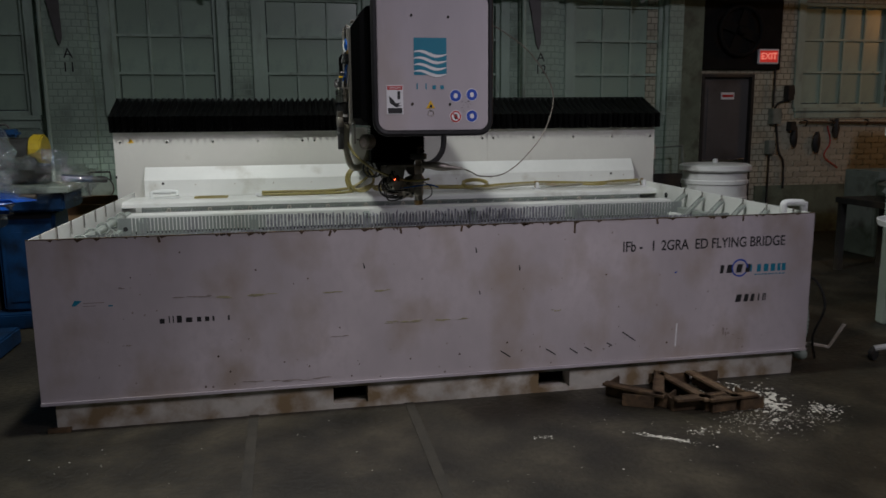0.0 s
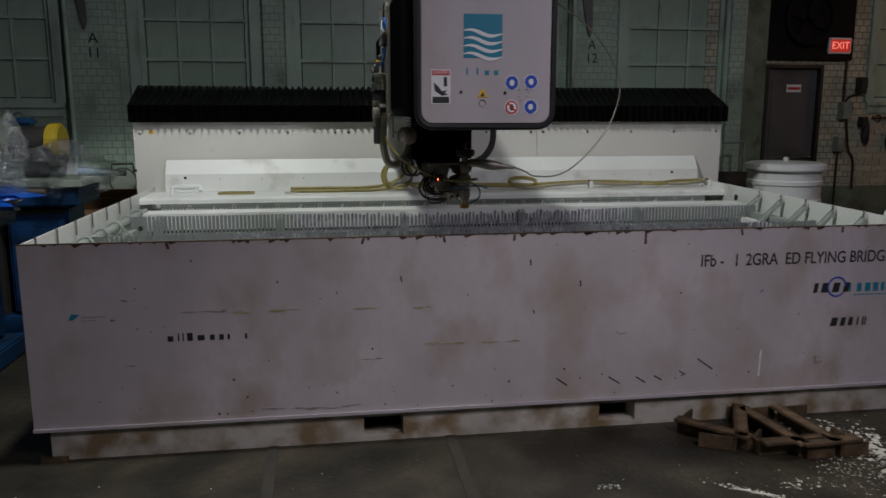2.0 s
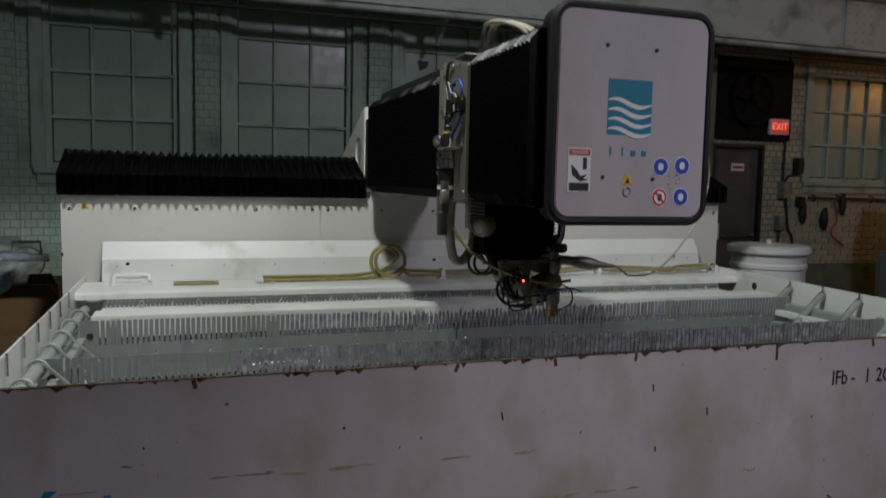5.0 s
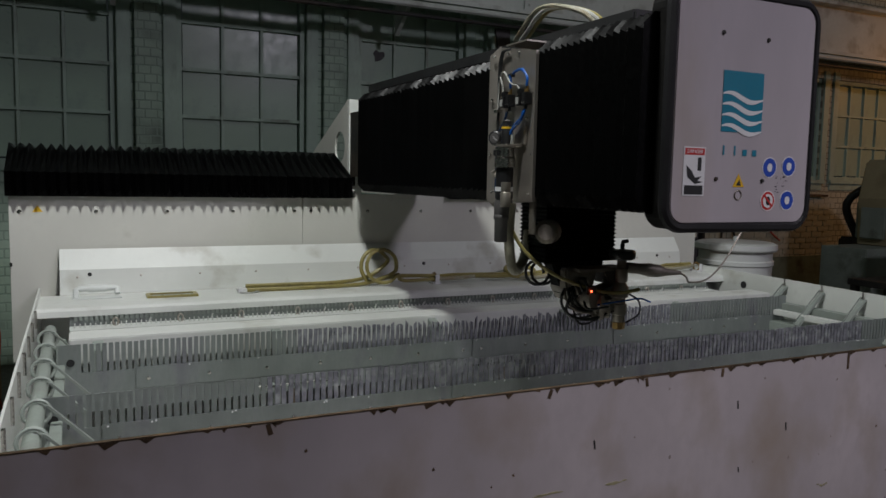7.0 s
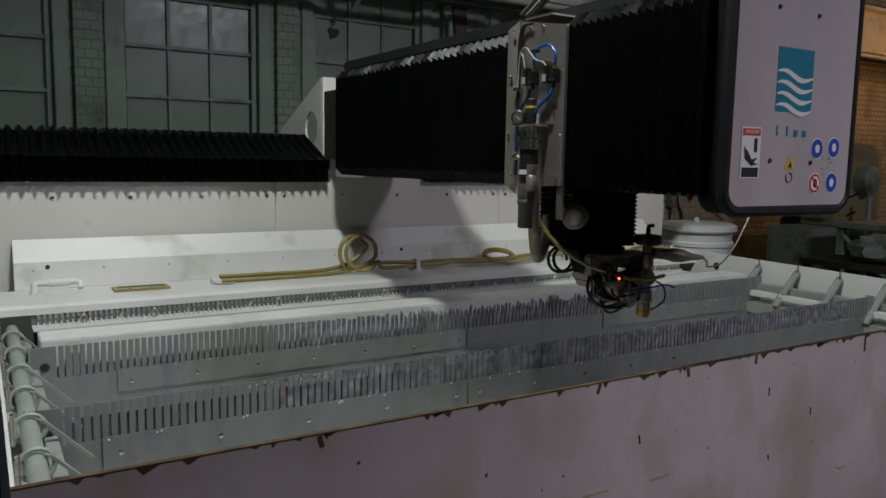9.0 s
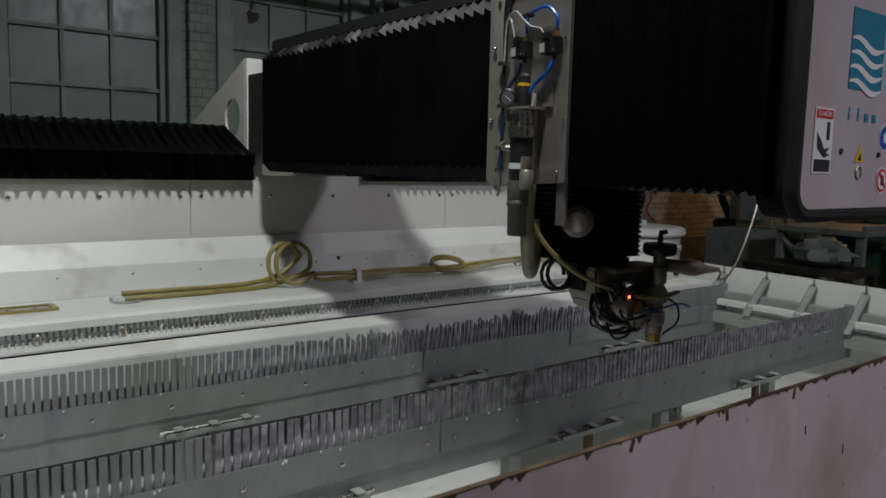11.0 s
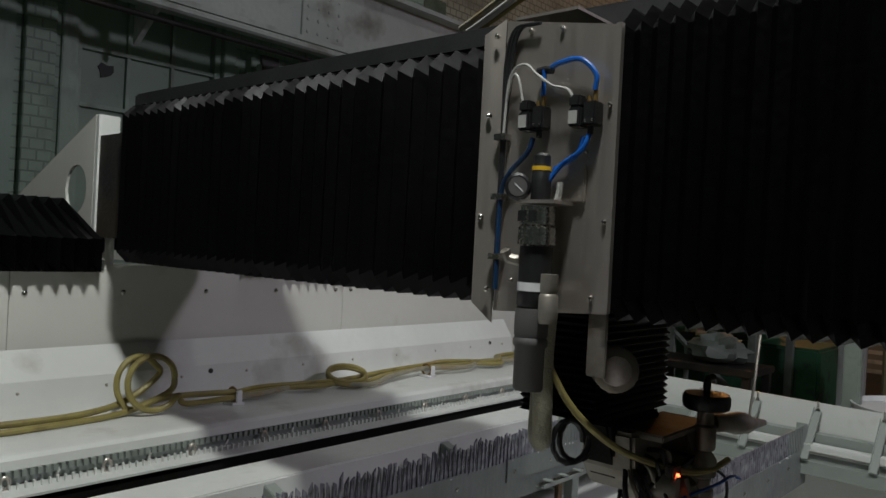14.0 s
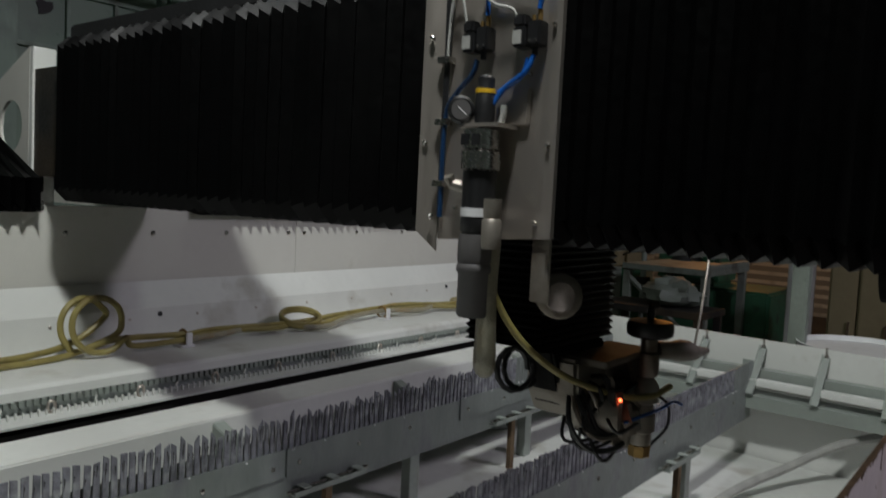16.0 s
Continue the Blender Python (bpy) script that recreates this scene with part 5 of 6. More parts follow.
line("black_hose", [(2.26, 0.62, 1.545), (2.27, 0.62, 1.45), (2.25, 0.6, 1.37), (2.18, 0.55, 1.31), (2.06, 0.48, 1.29)], 0.018, M_RUBBER, arm, "thick black hose")
line("yellow_hose", [(1.64, 0.40, 1.52), (1.65, 0.37, 1.44), (1.70, 0.34, 1.36), (1.80, 0.30, 1.285), (1.93, 0.24, 1.235), (2.02, 0.21, 1.225), (2.1, 0.2, 1.235)], 0.007, M_HOSE, arm, "thin yellow hose")
part("coiled_cable", Geo().tube([(1.76 + 0.035 * math.cos(a) + 0.002 * k, 0.40 - 0.03 * math.cos(a) * 0.6, 1.285 + 0.045 * math.sin(a)) for k, a in enumerate(k * 0.5 for k in range(30))], 0.006), M_BLACK, arm)
line("high_pressure_line", [(2.29, -0.1, 2.1), (2.5, 0.1, 2.06), (2.75, 0.33, 1.95), (2.92, 0.43, 1.74), (2.87, 0.4, 1.52), (2.72, 0.36, 1.34), (2.57, 0.32, 1.245), (2.42, 0.27, 1.24), (2.35, 0.22, 1.27), (2.29, 0.19, 1.292)], 0.0038, M_GRIMY, arm, "looped thin steel high pressure line", 10, 8)
part("cable_tray", box(1.86, 2.16, 0.0, 2.5, 2.145, 2.2), M_RUBBER, arm, "black cable carrier", bevel=0.008)
for dy, c in ((0, M_BRAID), (0.03, M_GREYHOSE), (0.05, M_HOSE)):
    line("top_hose", [(1.95 + dy, 0.3, 2.19), (1.9 + dy, 0.36, 2.26), (1.85 + dy, 0.55, 2.3), (1.95 + dy, 0.9, 2.24)], 0.009, c, arm)

# ---- on the rear deck ----
HZ = DZ + 0.012


def along(x):
    return x if x < 1.9 else 1.9 + 1.12 * (x - 1.9)


def hose_run(points, r=0.012):
    return Geo().tube(curve([(along(x), y, max(z, DZ + r + 0.001)) for x, y, z in points], 6), r, 8)


hoses = thing("hose_bundle", None, "olive-yellow hoses lying along the rear deck", "hose")
hoses.location = (0.0, 0.03, 0.0)
loop = [(1.87 + 0.1 * math.cos(a), 2.42 - 0.012 * a, 1.09 + 0.1 * math.sin(a)) for a in (-0.5 + k * 0.52 for k in range(13))]
part("hose", hose_run([(1.05, 2.38, HZ), (1.2, 2.37, HZ), (1.5, 2.375, HZ), (1.72, 2.40, HZ), (1.86, 2.43, 1.0)] + loop + [(1.99, 2.36, 1.0), (2.19, 2.36, 1.0)]), M_HOSE, hoses)
loop = [(1.84 + 0.09 * math.cos(a), 2.46 - 0.01 * a, 1.085 + 0.1 * math.sin(a)) for a in (0.2 + k * 0.52 for k in range(9))]
part("hose", hose_run([(1.05, 2.41, HZ + 0.02), (1.3, 2.40, HZ + 0.02), (1.6, 2.40, HZ + 0.02), (1.8, 2.45, 1.02)] + loop + [(1.95, 2.42, 1.02), (2.19, 2.37, 1.02)]), M_HOSE, hoses)
for dy, dz, m in ((0, 0, M_HOSE), (0.03, 0.012, M_HOSE), (-0.03, 0.0, M_BRAID), (0.05, 0.0, M_HOSE)):
    part("hose", hose_run([(2.19, 2.37 + dy * 0.4, 1.0 + dz), (2.35, 2.40 + dy, 1.0 + dz), (2.6, 2.41 - dy, 1.0 + dz), (2.8, 2.36 + dy * 2, 0.99 + dz), (3.0, 2.40 + dy, 1.0 + dz), (3.25, 2.41 + dy * 0.4, 1.01 + dz), (3.5, 2.42 + dy * 2.4, 1.0 + dz), (3.75, 2.40 - dy * 1.5, 1.0 + dz), (3.95, 2.42 + dy * 2, 1.0 + dz), (4.14, 2.42 + dy * 0.5, 1.01 + dz)]), m, hoses)
for k in range(2):
    part("coil", Geo().tube([(along(2.76) + 0.11 * math.cos(a), 2.40 + 0.06 * math.sin(a), 1.02 + 0.012 * k + 0.03 * math.sin(a)) for a in (2 * math.pi * q / 24 for q in range(24))], 0.011, 8, True), M_HOSE, hoses)
for x in (along(2.19), along(3.25), 4.42):
    c = part("clamp", Geo().box(x - 0.03, x + 0.03, 2.34, 2.42, DZ + 0.001, DZ + 0.012).box(x - 0.014, x + 0.014, 2.335, 2.345, DZ + 0.012, 1.03), M_LABEL, hoses, "white plastic clamp", bevel=0.003)
    part("band", Geo().tube([(x, 2.385 + 0.032 * math.cos(a), 1.005 + 0.03 * math.sin(a)) for a in (2 * math.pi * q / 14 for q in range(14))], 0.006, 6, True), M_BRASS, c)
part("clamp", box(1.0, 1.05, 2.36, 2.42, DZ + 0.001, DZ + 0.025), M_LABEL, hoses, "white plastic clamp", bevel=0.004)
part("ring", Geo().tube([(1.06 + 0.05 * math.cos(a), 2.35 + 0.03 * math.sin(a), DZ + 0.006) for a in (2 * math.pi * q / 18 for q in range(18))], 0.004, 6, True), M_GREYHOSE, hoses)

pvc = thing("plumbing_fitting", None, "white plastic pipe fitting on the deck", "pipe fitting")
pvc.location = (-0.01, 0.09, 0.0)
part("pipe", Geo().tube([(0.19, 2.36, DZ + 0.001), (0.19, 2.37, DZ + 0.045), (0.21, 2.375, DZ + 0.05), (0.37, 2.38, DZ + 0.05), (0.39, 2.375, DZ + 0.045), (0.39, 2.36, DZ + 0.02)], 0.016, 10), M_DRUM, pvc)
part("sleeve", Geo().tube([(0.25, 2.376, DZ + 0.05), (0.34, 2.379, DZ + 0.05)], 0.021, 10), M_DRUM, pvc)
part("base", box(0.17, 0.41, 2.32, 2.40, DZ + 0.0005, DZ + 0.006), M_DRUM, pvc)
hatch = thing("deck_opening", None, "stained yellow-brown frame round a deck opening", "hatch")
hatch.location = (0.0, 0.02, 0.0)
part("rim", Geo().box(0.52, 0.78, 2.33, 2.345, DZ + 0.0005, DZ + 0.012).box(0.52, 0.78, 2.43, 2.445, DZ + 0.0005, DZ + 0.012).box(0.52, 0.54, 2.345, 2.43, DZ + 0.0005, DZ + 0.012).box(0.76, 0.78, 2.345, 2.43, DZ + 0.0005, DZ + 0.012), M_HOSE, hatch)
part("plate", box(0.541, 0.759, 2.346, 2.429, DZ + 0.0005, DZ + 0.004), M_TANK, hatch)
for x in (0.6, 0.7):
    part("screw", Geo().lathe([(0.007, 0), (0.005, 0.004)], pose(x, 2.385, DZ + 0.0045), 8), M_DARK, hatch)

# ---- right of the tank ----
elbow = thing("pipe_elbow", None, "white plastic pipe elbow on the tank corner", "pipe")
part("bend", Geo().tube(curve([(4.26, 0.14, 0.99), (4.26, 0.14, 1.03), (4.275, 0.14, 1.05), (4.36, 0.14, 1.05), (4.395, 0.14, 1.04), (4.402, 0.14, 1.0), (4.402, 0.14, 0.5)], 5), 0.022, 10), M_DRUM, elbow)
coil = thing("flexible_conduit", None, "grey ribbed flexible conduit hanging beside the tank", "conduit")
pts = curve([(4.36, 0.14, 0.66), (4.40, 0.12, 0.5), (4.42, 0.10, 0.3), (4.41, 0.12, 0.12), (4.5, 0.2, 0.05)], 16)
part("tube", Geo().tube(pts, [0.04 if k % 2 else 0.032 for k in range(len(pts))], 10), M_MGREY, coil)
part("cable", Geo().tube(curve([(4.38, 0.15, 0.62), (4.5, 0.1, 0.55), (4.53, 0.05, 0.4), (4.5, 0.1, 0.2), (4.6, 0.2, 0.02)]), 0.008), M_BLACK, coil)
part("post", Geo().tube([(4.42, 0.2, 0.15), (4.62, 0.1, 0.12), (4.68, 0.05, 0.28)], 0.012, 6), M_SKID, coil)
stand = thing("swivel_stand", None, "white swivel stand with a round tray", "stand")
stand.location = (0.36, 0.0, 0.0)
part("foot", Geo().tube(curve([(4.62, 0.13, 0.075), (4.8, 0.1, 0.1), (5.1, 0.1, 0.12), (5.5, 0.1, 0.12)]), [0.02] * 8 + [0.045] * 17, 8), M_DRUM, stand)
part("caster", Geo().lathe([(0.04, -0.015), (0.04, 0.015)], pose(4.62, 0.13, 0.04, 90, 0, 20), 14), M_DARK, stand)
part("post", Geo().lathe([(0.06, 0.08), (0.05, 0.1), (0.05, 0.79)], pose(5.5, 0.5, 0), 14), M_DRUM, stand)
part("tray", Geo().lathe([(0.35, 0.79), (0.4, 0.8), (0.41, 0.84), (0.4, 0.842), (0.39, 0.81), (0.0, 0.81)], pose(5.42, 0.5, 0), 32), M_DRUM, stand)
part("column", box(5.33, 5.42, 0.85, 0.95, 0.0, 1.42), M_MGREY, stand, bevel=0.01)
part("column_cap", box(5.30, 5.45, 0.82, 0.98, 1.421, 1.5), M_CREAM, stand, bevel=0.01)

# ---- on the floor ----


def channel(x, y, length, turn, rust):
    """A short bent steel channel with open ends."""
    t = thing("steel_channel", None, "rusty bent steel channel lying on the floor", "steel scrap", "rusty channels by the skid")
    m = pose(x, y, 0.0, 0, 0, turn)
    part("web", Geo().box(0, length, 0, 0.012, 0.001, 0.085, m), M_RUST, t, bevel=0.002)
    part("arm", Geo().box(0.0, 0.012, 0.013, 0.17, 0.001, 0.07, m), M_RUST, t, bevel=0.002)
    part("arm", Geo().box(length - 0.012, length, 0.013, 0.15, 0.001, 0.065, m), M_RUST, t, bevel=0.002)
    part("edge", Geo().box(0.0, length, -0.05, -0.0005, 0.07, 0.085, m), M_RUSTPALE if rust else M_RUST, t, bevel=0.002)


channel(3.02, -0.10, 0.36, -48, False)
channel(3.19, -0.36, 0.42, 62, True)
channel(3.27, -0.42, 0.33, 2, False)
channel(3.42, -0.03, 0.46, -84, True)
channel(3.44, -0.46, 0.3, 4, False)
channel(3.60, -0.03, 0.46, -86, True)

g = Geo()
for cx, cy, sx, sy, n, s, turn in ((3.72, -0.25, 0.045, 0.08, 90, 0.022, 30), (3.72, -0.25, 0.11, 0.12, 90, 0.012, 30), (3.86, -0.42, 0.10, 0.04, 30, 0.03, 60), (3.86, -0.42, 0.13, 0.05, 40, 0.011, 60), (3.66, -0.6, 0.14, 0.12, 110, 0.006, 0), (3.9, -0.66, 0.1, 0.05, 40, 0.007, 0), (3.07, -0.73, 0.09, 0.012, 45, 0.011, -38), (4.08, -0.56, 0.05, 0.04, 45, 0.011, 0),
                             (2.47, -0.59, 0.03, 0.012, 12, 0.008, 0), (3.3, -0.7, 0.05, 0.03, 18, 0.008, 0), (3.3, -0.6, 0.5, 0.35, 30, 0.004, 0), (1.4, -0.8, 0.8, 0.35, 14, 0.004, 0), (0.3, -0.35, 0.12, 0.08, 5, 0.008, 0)):
    c, sn = math.cos(radians(turn)), math.sin(radians(turn))
    for k in range(3 * n):
        u, v = random.gauss(0, sx), random.gauss(0, sy)
        x, y, r = cx + u * c - v * sn, cy + u * sn + v * c, s * 0.75 * random.random() ** 2 + 0.0012
        if y > -0.03 and 0 < x < 4.3:
            continue
        q = random.uniform(0, 6)
        g.prism([(x + r * random.uniform(0.5, 1) * math.cos(q + a), y + r * random.uniform(0.5, 1) * math.sin(q + a)) for a in (0, 0.8, 1.7, 2.5, 3.3, 4.2, 5.2)], "z", 0.0005, 0.002 + r * 0.06)
for cx, cy, rx, ry in ((3.70, -0.24, 0.05, 0.035), (3.75, -0.30, 0.07, 0.025), (3.80, -0.36, 0.05, 0.02), (3.88, -0.43, 0.08, 0.018), (3.66, -0.19, 0.04, 0.03), (3.06, -0.73, 0.09, 0.01)):
    g.prism([(cx + rx * random.uniform(0.45, 1.1) * math.cos(a * 0.35) - 0.5 * ry * math.sin(a * 0.35), cy - 0.5 * rx * math.cos(a * 0.35) + ry * random.uniform(0.4, 1.2) * math.sin(a * 0.35)) for a in range(18)], "z", 0.0005, 0.003 + 0.03 * ry)
tagged(part("powder_flakes", g, M_CHALK), "white powder and flakes scattered on the floor", "powder", kind="stuff")

# ---- left of the tank ----


def pedestal_machine(x, y, h, label, wrap):
    t = thing("blue_machine", None, label, "machine", "blue machines beside the tank")
    part("base", Geo().prism([(x - 0.3, y - 0.28), (x + 0.26, y - 0.28), (x + 0.3, y - 0.2), (x + 0.3, y + 0.28), (x - 0.3, y + 0.28)], "z", 0, 0.12), M_BLUE, t, bevel=0.012)
    part("pedestal", Geo().box(x - 0.22, x + 0.2, y - 0.2, y + 0.2, 0.121, h - 0.14), M_BLUE, t, bevel=0.025)
    part("door", box(x - 0.16, x + 0.14, y - 0.207, y - 0.2005, 0.2, h - 0.3), M_BLUE, t, bevel=0.003)
    part("apron", box(x - 0.3, x + 0.3, y - 0.27, y + 0.27, h - 0.139, h), M_BLUE, t, bevel=0.015)
    part("vent_gap", box(x - 0.2, x + 0.18, y - 0.2015, y - 0.2005, h - 0.2, h - 0.15), M_BLACK, t)
    part("table", box(x - 0.34, x + 0.34, y - 0.3, y + 0.3, h + 0.0005, h + 0.05), M_MGREY, t, bevel=0.006)
    part("arm", Geo().tube([(x + 0.2, y + 0.1, h + 0.09), (x + 0.42, y + 0.14, h + 0.07)], 0.03, 10), M_BLUE, t)
    part("arm_tip", Geo().tube([(x + 0.421, y + 0.14, h + 0.07), (x + 0.53, y + 0.15, h + 0.065)], 0.024, 10), M_DARK, t)
    part("head", blob(x - 0.05, y + 0.05, h + 0.14, 0.2, 0.16, 0.1, x * 3, 0.5, 10, True), M_DARK, t)
    wr = part("wrap", blob(x, y, h + 0.07, 0.43, 0.38, 0.2, x * 5 + 1, 0.45, 18, True), M_FILM, t, "crumpled clear stretch wrap")
    if wrap:
        part("blue_sheet", blob(x - 0.02, y - 0.06, h + 0.06, 0.40, 0.32, 0.09, x * 7, 0.7, 18, True), M_BRIGHTBLUE, t, "crumpled bright blue plastic sheet")
    return t


pedestal_machine(-0.98, 1.55, 1.0, "blue pedestal machine wrapped in clear and blue plastic", True)
pedestal_machine(-0.72, 2.5, 1.05, "blue pedestal machine topped with clear wrap", False)
pedestal_machine(-1.75, 1.15, 1.02, "blue pedestal machine wrapped in clear and blue plastic", True)
motor = thing("motor_unit", None, "black electric motor with a yellow guard", "motor")
motor.location = (-0.22, 0.0, 0.0)
part("body", Geo().lathe([(0.1, -0.16), (0.13, -0.15), (0.13, 0.1), (0.1, 0.12)], pose(-0.75, 3.05, 1.33, 0, 90), 18), M_DARK, motor)
part("housing", box(-0.98, -0.64, 2.93, 3.2, 1.02, 1.2), M_DARK, motor, bevel=0.02)
part("hood", box(-0.9, -0.72, 2.98, 3.1, 1.465, 1.53), M_BLUE, motor, bevel=0.02)
part("lifting_eye", Geo().tube([(-0.84 + 0.04 * math.cos(a), 3.04, 1.53 + 0.04 * math.sin(a)) for a in (math.pi * k / 8 for k in range(9))], 0.01, 6), M_DARK, motor)
part("guard", Geo().prism([(3.05 + 0.16 * math.cos(2 * math.pi * k / 24), 1.33 + 0.155 * math.sin(2 * math.pi * k / 24)) for k in range(24)], "x", -0.63, -0.53), M_YELLOW, motor, "yellow belt guard", bevel=0.012)
part("stand", box(-0.95, -0.6, 2.95, 3.3, 0.0, 1.019), M_DARK, motor, bevel=0.01)
cone = thing("orange_guard", None, "bright orange plastic sheet beside the machines", "guard")
part("sheet", Geo().prism([(-1.35, 1.22), (-1.02, 1.22), (-0.92, 1.42), (-1.28, 1.40)], "y", 2.3, 2.33), M_ORANGE, cone, bevel=0.004)
part("stand", box(-1.3, -1.0, 2.331, 2.55, 0.0, 1.35), M_DARK, cone, bevel=0.01)
part("bag", blob(-0.92, 2.35, 1.28, 0.13, 0.12, 0.26, 4.4, 0.35, 12), M_FILM, cone, "hanging clear plastic bag")
carton = thing("cardboard_box", None, "brown cardboard box beside the wall", "box")
carton.location = (-0.2, 0.55, 0.0)
carton.scale = (1.0, 1.0, 0.955)
part("carton", box(-0.85, -0.12, 3.25, 3.75, 0.0, 0.84), M_CARD, carton, bevel=0.006)
part("flap", Geo().box(0, 0.7, -0.22, 0, 0.0, 0.006, pose(-0.83, 3.249, 0.842, -28, 0, 0)), M_CARD, carton)
lamp = thing("work_lamp", None, "round grey work lamp with a handle on the carton", "lamp")
lamp.location = (-0.2, 0.55, -0.04)
lm = pose(-0.36, 3.45, 0.98, 80, 0, 25)
part("bowl", Geo().lathe([(0.05, -0.08), (0.1, -0.06), (0.125, 0.0), (0.125, 0.02)], lm, 22), M_DARK, lamp)
part("lens", Geo().lathe([(0.112, 0.0205), (0.1, 0.026)], lm, 22), M_MGREY, lamp)
part("handle", Geo().tube([(-0.46, 3.45, 1.06), (-0.45, 3.46, 1.14), (-0.27, 3.48, 1.14), (-0.26, 3.47, 1.06)], 0.011, 8), M_DARK, lamp)
part("foot", Geo().tube([(-0.5, 3.42, 0.85), (-0.36, 3.5, 0.87), (-0.22, 3.5, 0.85)], 0.01, 6), M_DARK, lamp)
cord = thing("extension_cord", None, "orange extension cord hanging over the carton", "cord")
cord.location = (-0.2, 0.55, 0.0)
part("cord", Geo().tube(curve([(-0.3, 3.3, 0.86), (-0.2, 3.2, 0.86), (-0.08, 3.2, 0.6), (-0.1, 3.2, 0.2), (-0.05, 3.15, 0.01)]), 0.008), M_ORANGE, cord)

# ---- machines in the far right of the hall ----
before_machines = set(bpy.data.objects)
table = thing("frame_table", None, "grey-green steel frame table", "table")
part("top", Geo().box(7.3, 8.5, 2.1, 2.98, 1.02, 1.08).box(7.3, 8.5, 2.1, 2.14, 1.0805, 1.13), M_MGREY, table, bevel=0.006)
for x, y in ((7.32, 2.12), (7.32, 2.9), (8.42, 2.12), (8.42, 2.9)):
    part("leg", box(x, x + 0.07, y, y + 0.07, 0, 1.019), M_MGREY, table)
part("brace", Geo().tube([(7.35, 2.15, 0.3), (7.35, 2.93, 0.95)], 0.03, 6), M_MGREY, table)
green = thing("green_machine", None, "dark green machine tool with levers", "machine")
part("bed", box(8.6, 9.6, 1.9, 3.3, 0, 0.8), M_MGREEN, green, bevel=0.03)
part("head", box(8.7, 9.4, 2.5, 3.2, 0.801, 1.28), M_MGREEN, green, bevel=0.05)
part("spindle", Geo().lathe([(0.12, 0), (0.12, 0.3), (0.07, 0.34)], pose(8.7, 2.8, 1.05, 0, -90), 16), M_DARK, green)
for k in range(3):
    part("lever", Geo().tube([(8.69, 2.55 + 0.12 * k, 1.1), (8.55, 2.55 + 0.12 * k, 1.2)], 0.012, 6), M_CHROME, green)
cabinet = thing("grey_cabinet", None, "grey-green painted steel cabinet", "cabinet")
part("body", box(7.5, 8.1, 3.35, 3.9, 0, 0.97), M_MGREY, cabinet, bevel=0.01)
part("door", box(7.493, 7.4995, 3.4, 3.85, 0.08, 0.9), M_MGREY, cabinet)
press = thing("dark_press", None, "dark grimy machine with a large hose", "machine")
part("body", box(8.7, 9.4, 3.95, 4.6, 0, 1.0), M_DARK, press, bevel=0.03)
part("box", box(8.68, 9.0, 4.0, 4.35, 1.001, 1.45), M_MGREY, press, bevel=0.01)
part("hose", Geo().tube(curve([(8.8, 4.4, 1.0), (8.7, 4.5, 1.4), (8.9, 4.35, 1.62), (9.2, 4.2, 1.5), (9.3, 4.2, 1.0)]), 0.05, 10), M_RUBBER, press)
post = thing("white_post", None, "white painted steel post", "post")
part("shaft", box(7.4, 7.55, 1.25, 1.45, 0, 1.35), M_BEAM, post, bevel=0.008)
part("foot", box(7.33, 7.62, 1.2, 1.5, 0, 0.02), M_BEAM, post)
for y0, y1 in ((0.9, 1.12), (0.62, 0.89)):
    c = thing("tan_cabinet", None, "tan painted steel cabinet", "cabinet", "tan cabinets")
    part("body", box(7.45, 7.95, y0, y1, 0, 1.3), M_TAN, c, bevel=0.008)
    part("door", box(7.443, 7.4495, y0 + 0.02, y1 - 0.02, 0.06, 1.25), M_TAN, c)
    part("handle", box(7.43, 7.4425, y0 + 0.04, y0 + 0.06, 0.6, 0.75), M_CHROME, c)
bench = thing("dark_bench", None, "dark steel bench with parts on it", "bench")
part("top", box(6.6, 7.2, 1.9, 2.9, 0.7, 0.76), M_DARK, bench, bevel=0.006)
for x, y in ((6.62, 1.92), (6.62, 2.82), (7.12, 1.92), (7.12, 2.82)):
    part("leg", box(x, x + 0.06, y, y + 0.06, 0, 0.699), M_DARK, bench)
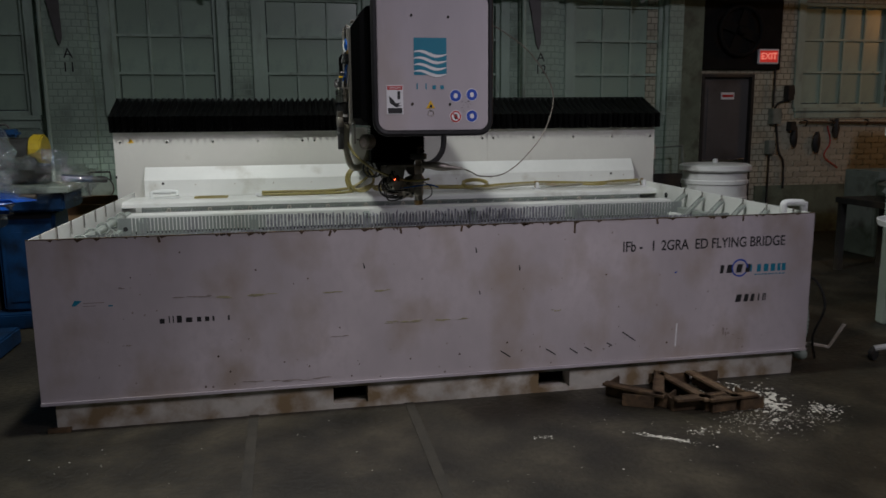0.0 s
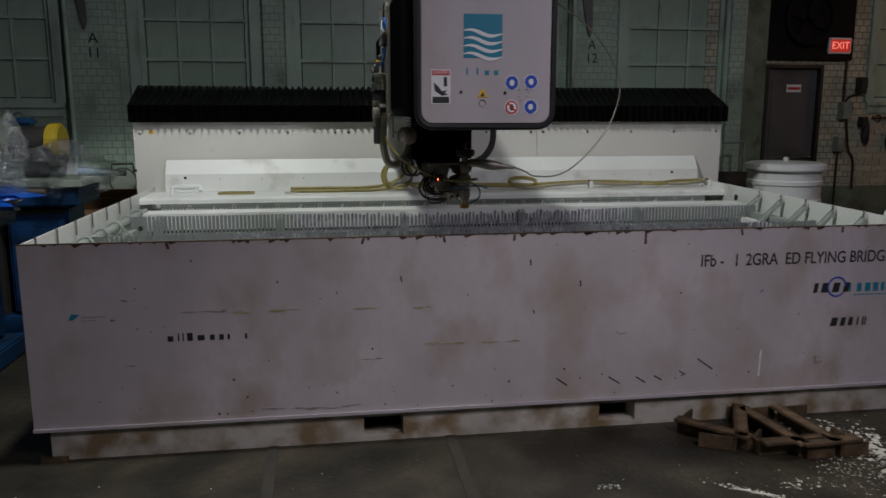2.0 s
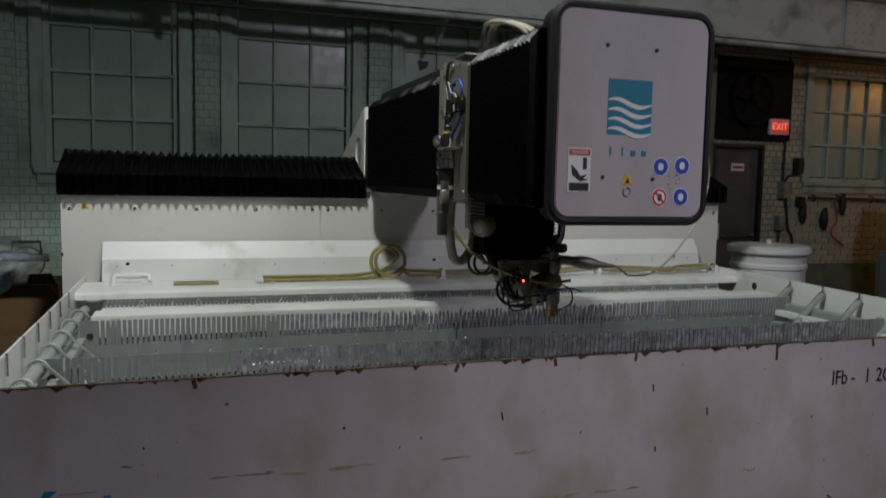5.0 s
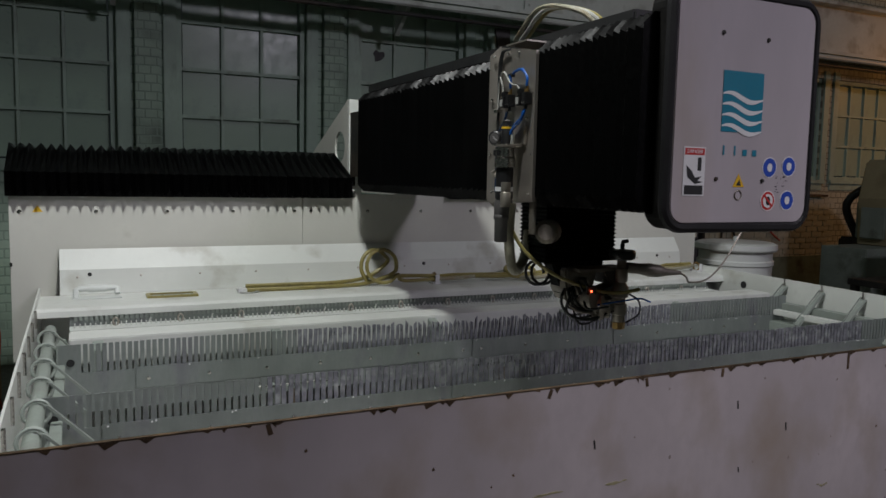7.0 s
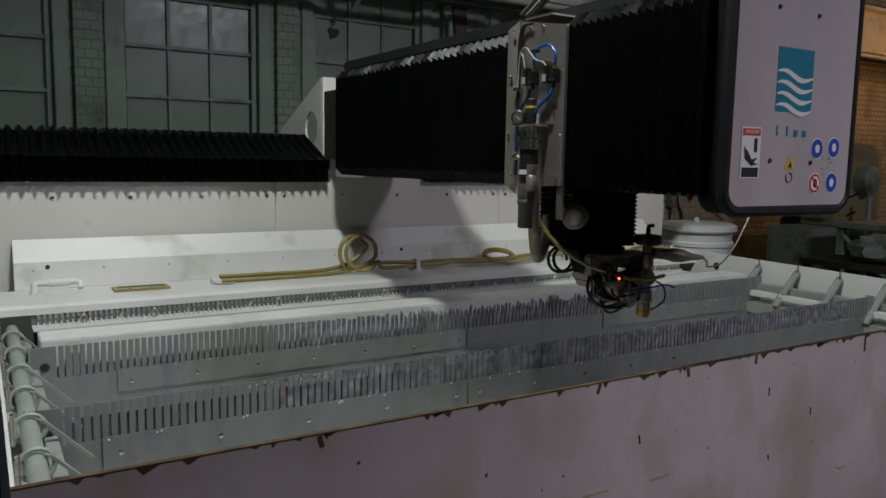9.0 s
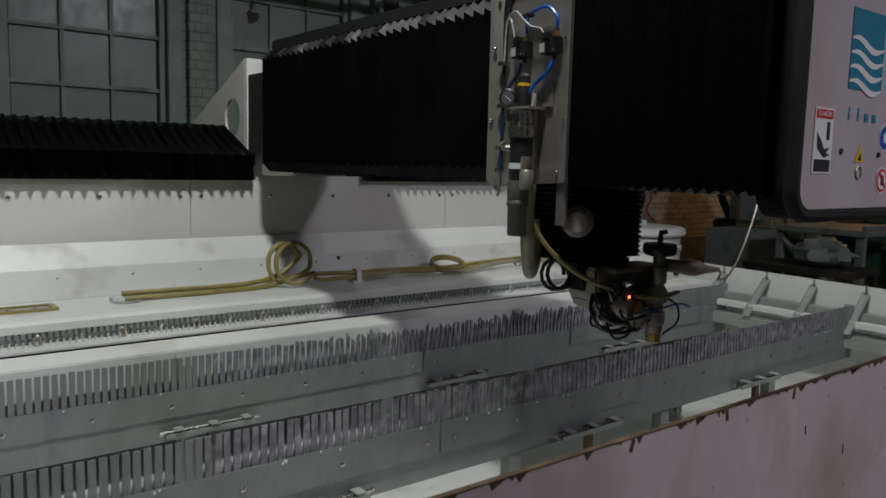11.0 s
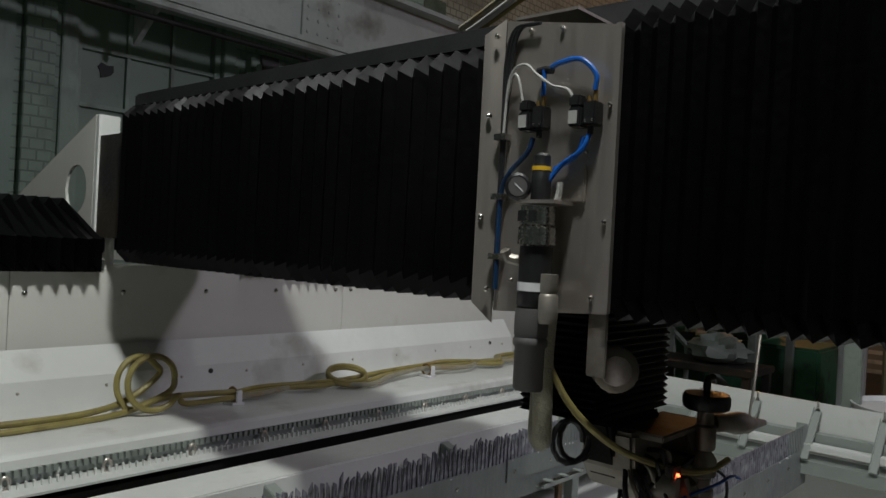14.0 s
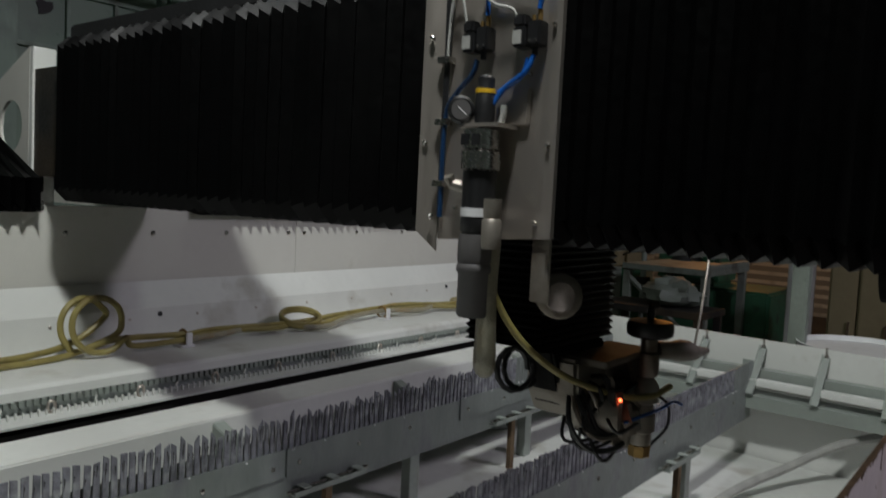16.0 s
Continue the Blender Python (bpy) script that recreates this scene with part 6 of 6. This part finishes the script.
part("casting", blob(6.9, 2.3, 0.87, 0.2, 0.25, 0.13, 2.2, 0.5, 10, True), M_MGREY, bench)

mill = thing("milling_machine", None, "pale grey-green milling machine with a rounded head", "machine")
part("base", box(8.15, 8.75, 3.35, 3.9, 0, 0.95), M_MGREEN, mill, bevel=0.03)
part("column", Geo().prism([(8.05, 0.951), (8.85, 0.951), (8.85, 1.62), (8.72, 1.9), (8.12, 1.94), (8.02, 1.5)], "y", 3.4, 3.88), M_TAN, mill, "pale worn machine column", bevel=0.03)
part("spindle_head", Geo().lathe([(0.12, -0.2), (0.16, -0.18), (0.16, 0.1), (0.1, 0.14)], pose(8.42, 3.36, 1.5, 90), 20), M_MGREY, mill)
part("side_cover", box(7.99, 8.019, 3.5, 3.8, 1.05, 1.4), M_MGREY, mill, bevel=0.01)
for z in (1.1, 1.3):
    part("lever", Geo().tube([(8.2, 3.39, z), (8.14, 3.26, z + 0.05)], 0.012, 6), M_DARK, mill)
pole = thing("grey_pole", None, "thin grey steel pole on a round foot", "pole")
part("shaft", Geo().lathe([(0.03, 0.021), (0.03, 1.3), (0.02, 1.32)], pose(8.15, 3.12, 0), 12), M_MGREY, pole)
part("foot", Geo().lathe([(0.14, 0.0), (0.14, 0.015), (0.05, 0.02)], pose(8.15, 3.12, 0), 16), M_MGREY, pole)
part("clamp", box(8.09, 8.21, 3.06, 3.18, 0.8, 0.88), M_DARK, pole, bevel=0.006)

for ob in set(bpy.data.objects) - before_machines:
    if not ob.parent:
        ob.location.x = 0.22

# ---- bricks of the wall beside the door ----
kinds = [box(-w, w, -0.006, 0.004, -0.031, 0.031).mesh("brick", M_BRICK) for w in (0.104, 0.1, 0.049)]
for r in range(11):
    z = 0.70 + 0.075 * r
    x = 7.60 + (0.11 if r % 2 else 0.0)
    while x < 9.55:
        ob = new("brick", kinds[random.randrange(2)])
        ob.parent = wall_door
        ob.matrix_basis = pose(x, BACK_Y - 0.003 - random.uniform(0, 0.003), z, random.uniform(-1, 1), random.uniform(-0.6, 0.6), random.uniform(-1, 1))
        x += 0.22
